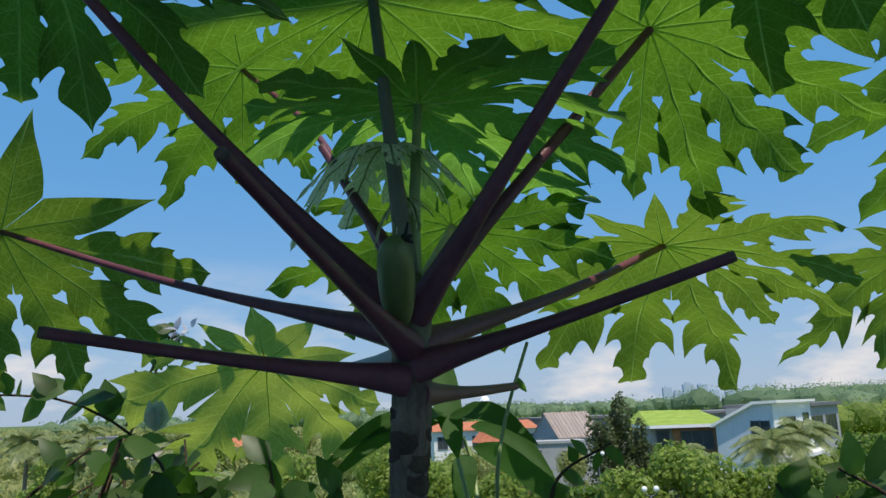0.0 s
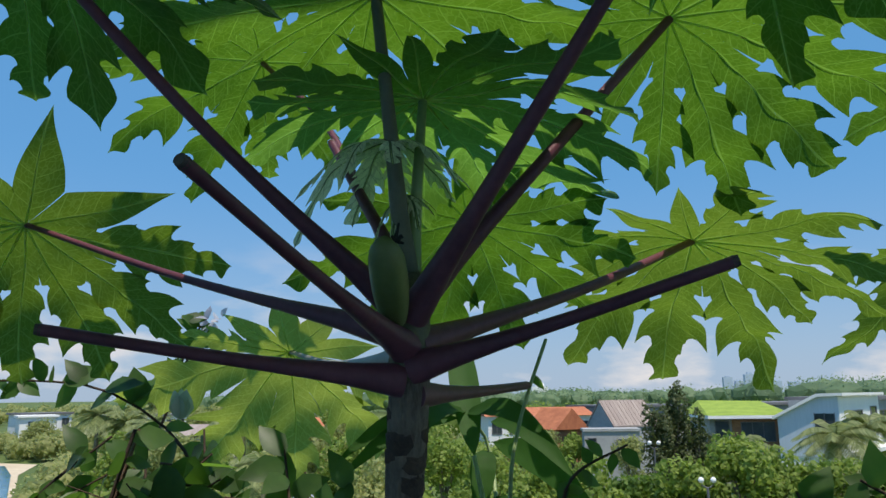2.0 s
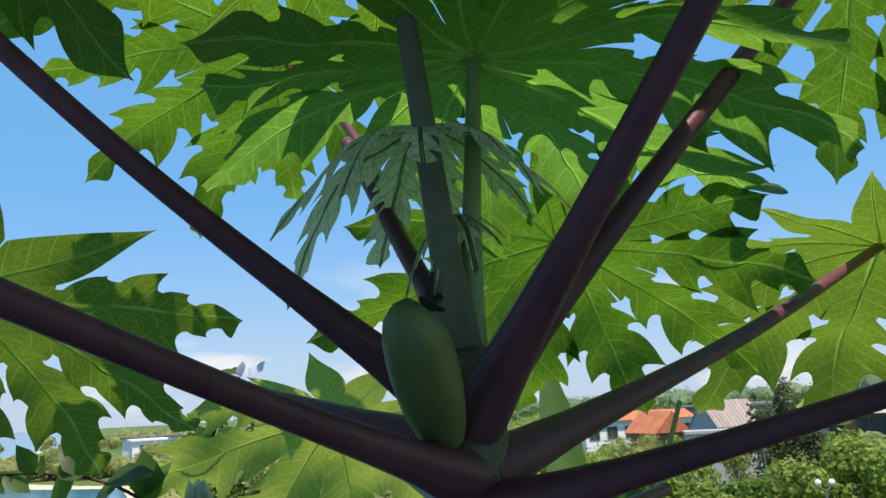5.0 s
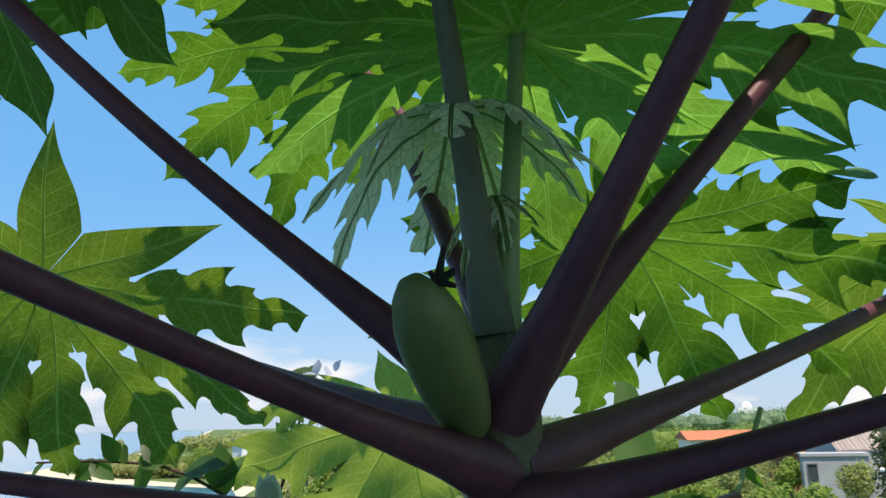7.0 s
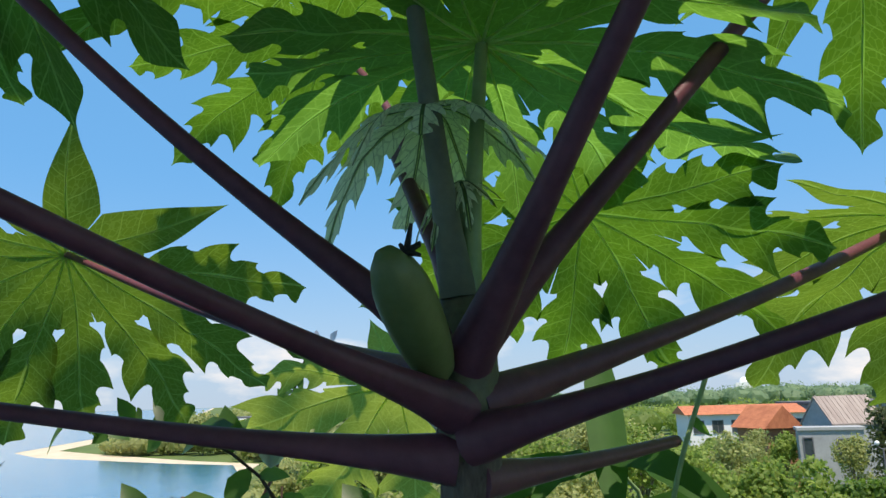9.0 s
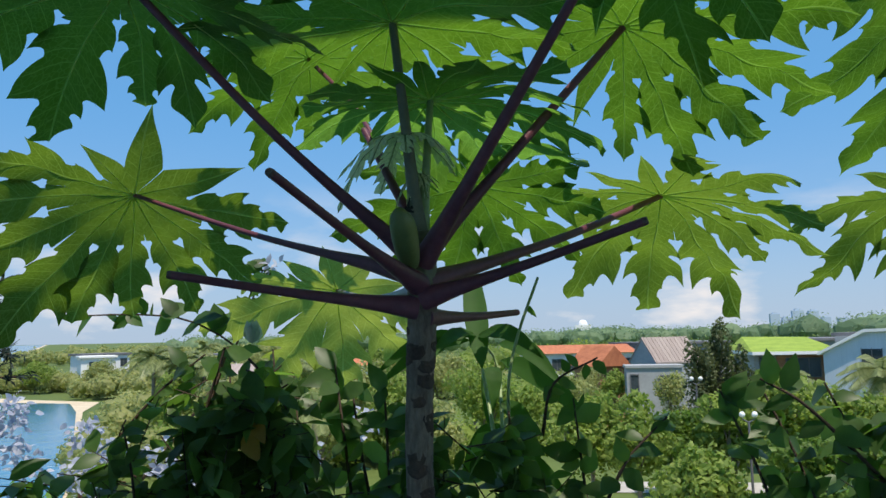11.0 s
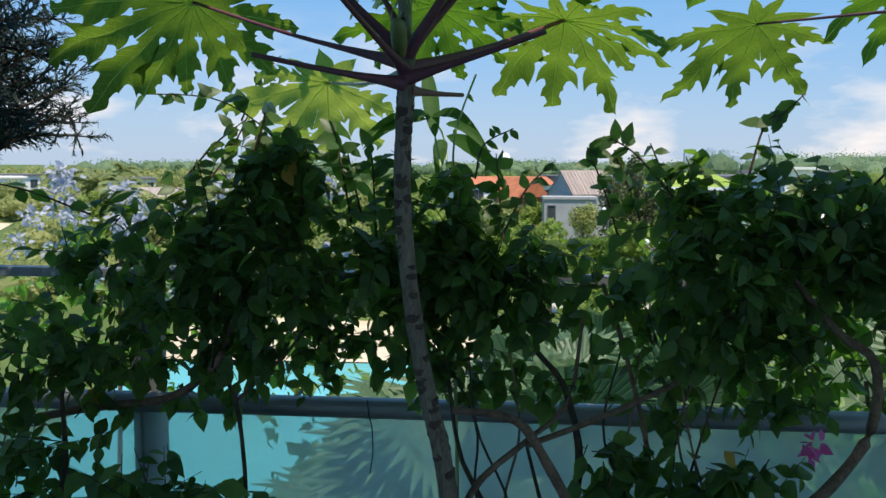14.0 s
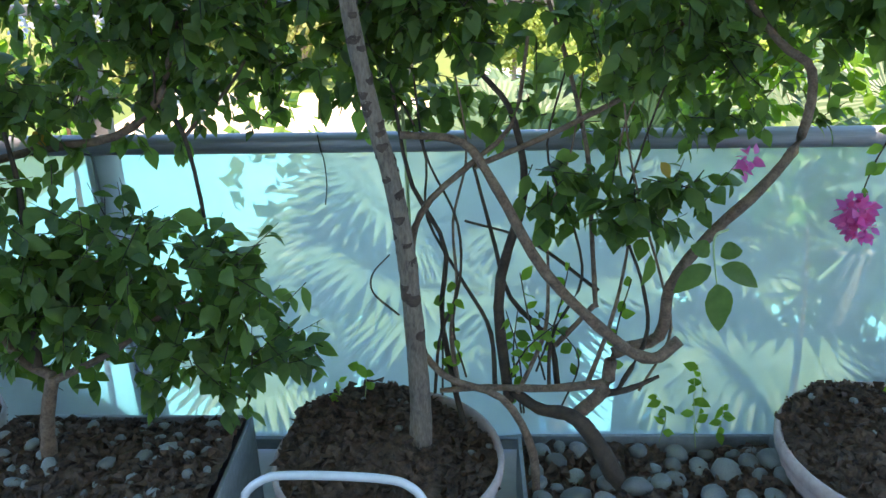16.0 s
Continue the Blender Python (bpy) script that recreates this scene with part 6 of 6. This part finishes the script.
# dark conifer in its own pot
con = thing("conifer", "dark feathery potted conifer with dense fine sprays", "tree", (-1.22, 1.04, 0.27))
s_ = Soup()
tube(s_, [(0, 0, -0.02), (0.01, 0.01, 1.0), (0, 0, 1.85)], [0.022, 0.016, 0.004], 8, 12)
rc = random.Random(3)
c_ = Soup()
for k in range(200):
    z = 1.38 + 0.30 * k / 200
    a, q = k * 2.4, (0.19 + 0.24 * math.sin(math.pi * min(1, (2.25 - z) / 1.4))) * rc.uniform(0.6, 1.1)
    tip = Vector((math.cos(a) * q, math.sin(a) * q, z + rc.uniform(-0.04, 0.16)))
    line = spline([(0, 0, z - 0.1), (math.cos(a) * q * 0.6, math.sin(a) * q * 0.6, z), tip], 16)
    tube(s_, [line[0], line[8], line[16]], [0.006, 0.0016], 4, 4)
    way = (tip - line[0]).normalized()
    for i in range(5, 17):
        for _ in range(3):
            d_ = (way * 0.7 + Vector((rc.gauss(0, 0.6), rc.gauss(0, 0.6), rc.gauss(0.1, 0.5)))).normalized()
            ln = rc.uniform(0.025, 0.06)
            w_ = d_.orthogonal().normalized()
            c_.add([line[i] - w_ * 0.0026, line[i] + w_ * 0.0026, line[i] + d_ * ln], [(0, 1, 2)])
            for m in range(7):
                o_ = line[i] + d_ * ln * (m + 1) / 8
                n_ = (d_ * 0.9 + Vector((rc.gauss(0, 0.7), rc.gauss(0, 0.7), rc.gauss(0, 0.7)))).normalized()
                c_.add([o_ - w_ * 0.0026, o_ + w_ * 0.0026, o_ + n_ * 0.017], [(0, 1, 2)])
put("trunk", s_.mesh("trunk", BARK_DARK), con)
put("needle_sprays", c_.mesh("needle_sprays", TREE_DARK, smooth=False), con)

# far woods and the city on the horizon
rw = random.Random(77)


def woods(name, x0, x1, y0, y1, h0, h1, count, size, mat, label, tufts=150, lean=0.0):
    """Crown beside crown over a stretch of land; lean shifts the stretch sideways with its depth."""
    s = Soup()
    for _ in range(count):
        y = rw.uniform(y0, y1)
        x = rw.uniform(x0, x1) + lean * (y - y0)
        h = rw.uniform(h0, h1) * (1 + 0.25 * noise.noise(Vector((x * 0.02, y * 0.02, 3))))
        w = h * rw.uniform(0.42, 0.62)
        core(s, (x, y, GROUND + h * 0.5), (w, w, h * 0.46))
        clump(s, rw, (x, y, GROUND + h * 0.5), (w * 0.9, w * 0.9, h * 0.42), tufts, size, 0.1)
    tagged(put(name, s.mesh(name, mat, smooth=False)), label, "woods", kind="stuff")


woods("far_woods", -15, 190, 120, 185, 5.2, 7.6, 330, 0.4, TREE_BRIGHT, "belt of sunlit green trees behind the houses", 210)
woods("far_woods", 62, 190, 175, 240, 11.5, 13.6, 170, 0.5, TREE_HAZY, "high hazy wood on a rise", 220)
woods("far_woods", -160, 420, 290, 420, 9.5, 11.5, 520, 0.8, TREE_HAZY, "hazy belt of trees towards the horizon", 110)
woods("far_woods", -200, -90, 230, 330, 4.5, 7.0, 120, 1.2, TREE_DRY, "low sunlit trees beyond the bay", 110)
woods("far_woods", -6, 36, 60, 112, 3.0, 4.8, 130, 0.3, TREE_BRIGHT, "hedges and shrubs between the gardens", 200)
woods("far_woods", -95, -62, 108, 122, 2.6, 4.4, 110, 0.4, TREE_DRY, "scrubby sunlit greenery along the far shore", 150, -0.9)
woods("far_woods", -48, -8, 92, 135, 3.4, 5.6, 120, 0.45, TREE_DRY, "sun-bleached trees beyond the gardens", 170, -0.3)
woods("far_woods", -64, -44, 97, 175, 2.8, 4.2, 190, 0.5, TREE_DRY, "pale sunlit trees behind the palms", 150, -0.55)
woods("far_woods", -23.5, -12, 35, 78, 2.4, 3.8, 120, 0.3, TREE_DRY, "sun-bleached shrubs along the near shore", 200, -0.5)
woods("far_woods", -21, -4, 40, 88, 2.8, 4.4, 130, 0.3, TREE_BRIGHT, "yellow-green shrubs between the shore gardens", 200, -0.42)

# Air haze is put into the towers' pale blue-grey colour.
HAZE = surface("haze_tinted_tower", (0.40, 0.50, 0.62), (0.46, 0.56, 0.68), 0.01, 0.9, bump=0.0)
for k in range(16):
    x, w, h = ((762, 34, 64), (840, 40, 74), (893, 34, 72), (800, 26, 50), (935, 30, 48))[k] if k < 5 else (rw.uniform(690, 1080), rw.uniform(14, 30), rw.uniform(22, 44))
    tw = thing("tower_block", "hazy tower block on the horizon", "building", (x, 3000, GROUND), "city on the horizon")
    part_box("shaft", (-w / 2, 0, 0), (w / 2, 20, h), HAZE, tw)
    part_box("crown", (-w / 4, 4, h), (w / 4, 16, h + rw.uniform(3, 10)), HAZE, tw)
tw = thing("domed_building", "white domed building above the far trees", "building", (17.5, 600, GROUND))
part_box("base", (-6, 0, 0), (6, 10, 14), WHITE, tw)
bm_ = bmesh.new()
bmesh.ops.create_uvsphere(bm_, u_segments=20, v_segments=12, radius=3.4, matrix=Matrix.Translation((0, 5, 14.5)))
me_ = bpy.data.meshes.new("dome")
bm_.to_mesh(me_)
bm_.free()
me_.materials.append(WHITE)
put("dome", me_, tw)

# ---- the land below, seen from the terrace ----
LAND = Matrix.Translation((0, 0, 0.25)) @ Matrix.Rotation(radians(1.5), 4, "Z") @ Matrix.Diagonal((1.04, 1, 1, 1))
for ob in [o for o in scene.objects if o.parent is None and o.type in ("MESH", "EMPTY")]:
    if ob.location.y > 3.5:
        ob.location = LAND @ ob.location
        ob.rotation_euler.z += radians(1.5)
    elif ob.name.split(".")[0] in ("ground", "beach", "water", "pool_water", "road", "patio", "far_woods"):
        ob.matrix_world = LAND

# ---- terrace tiles ----
for i in range(-7, 9):
    for j in range(-5, 3):
        t_ = new("tile", tile_mesh)
        t_.parent = slab
        t_.location = (i * 0.6, j * 0.6 - 0.1, 0)
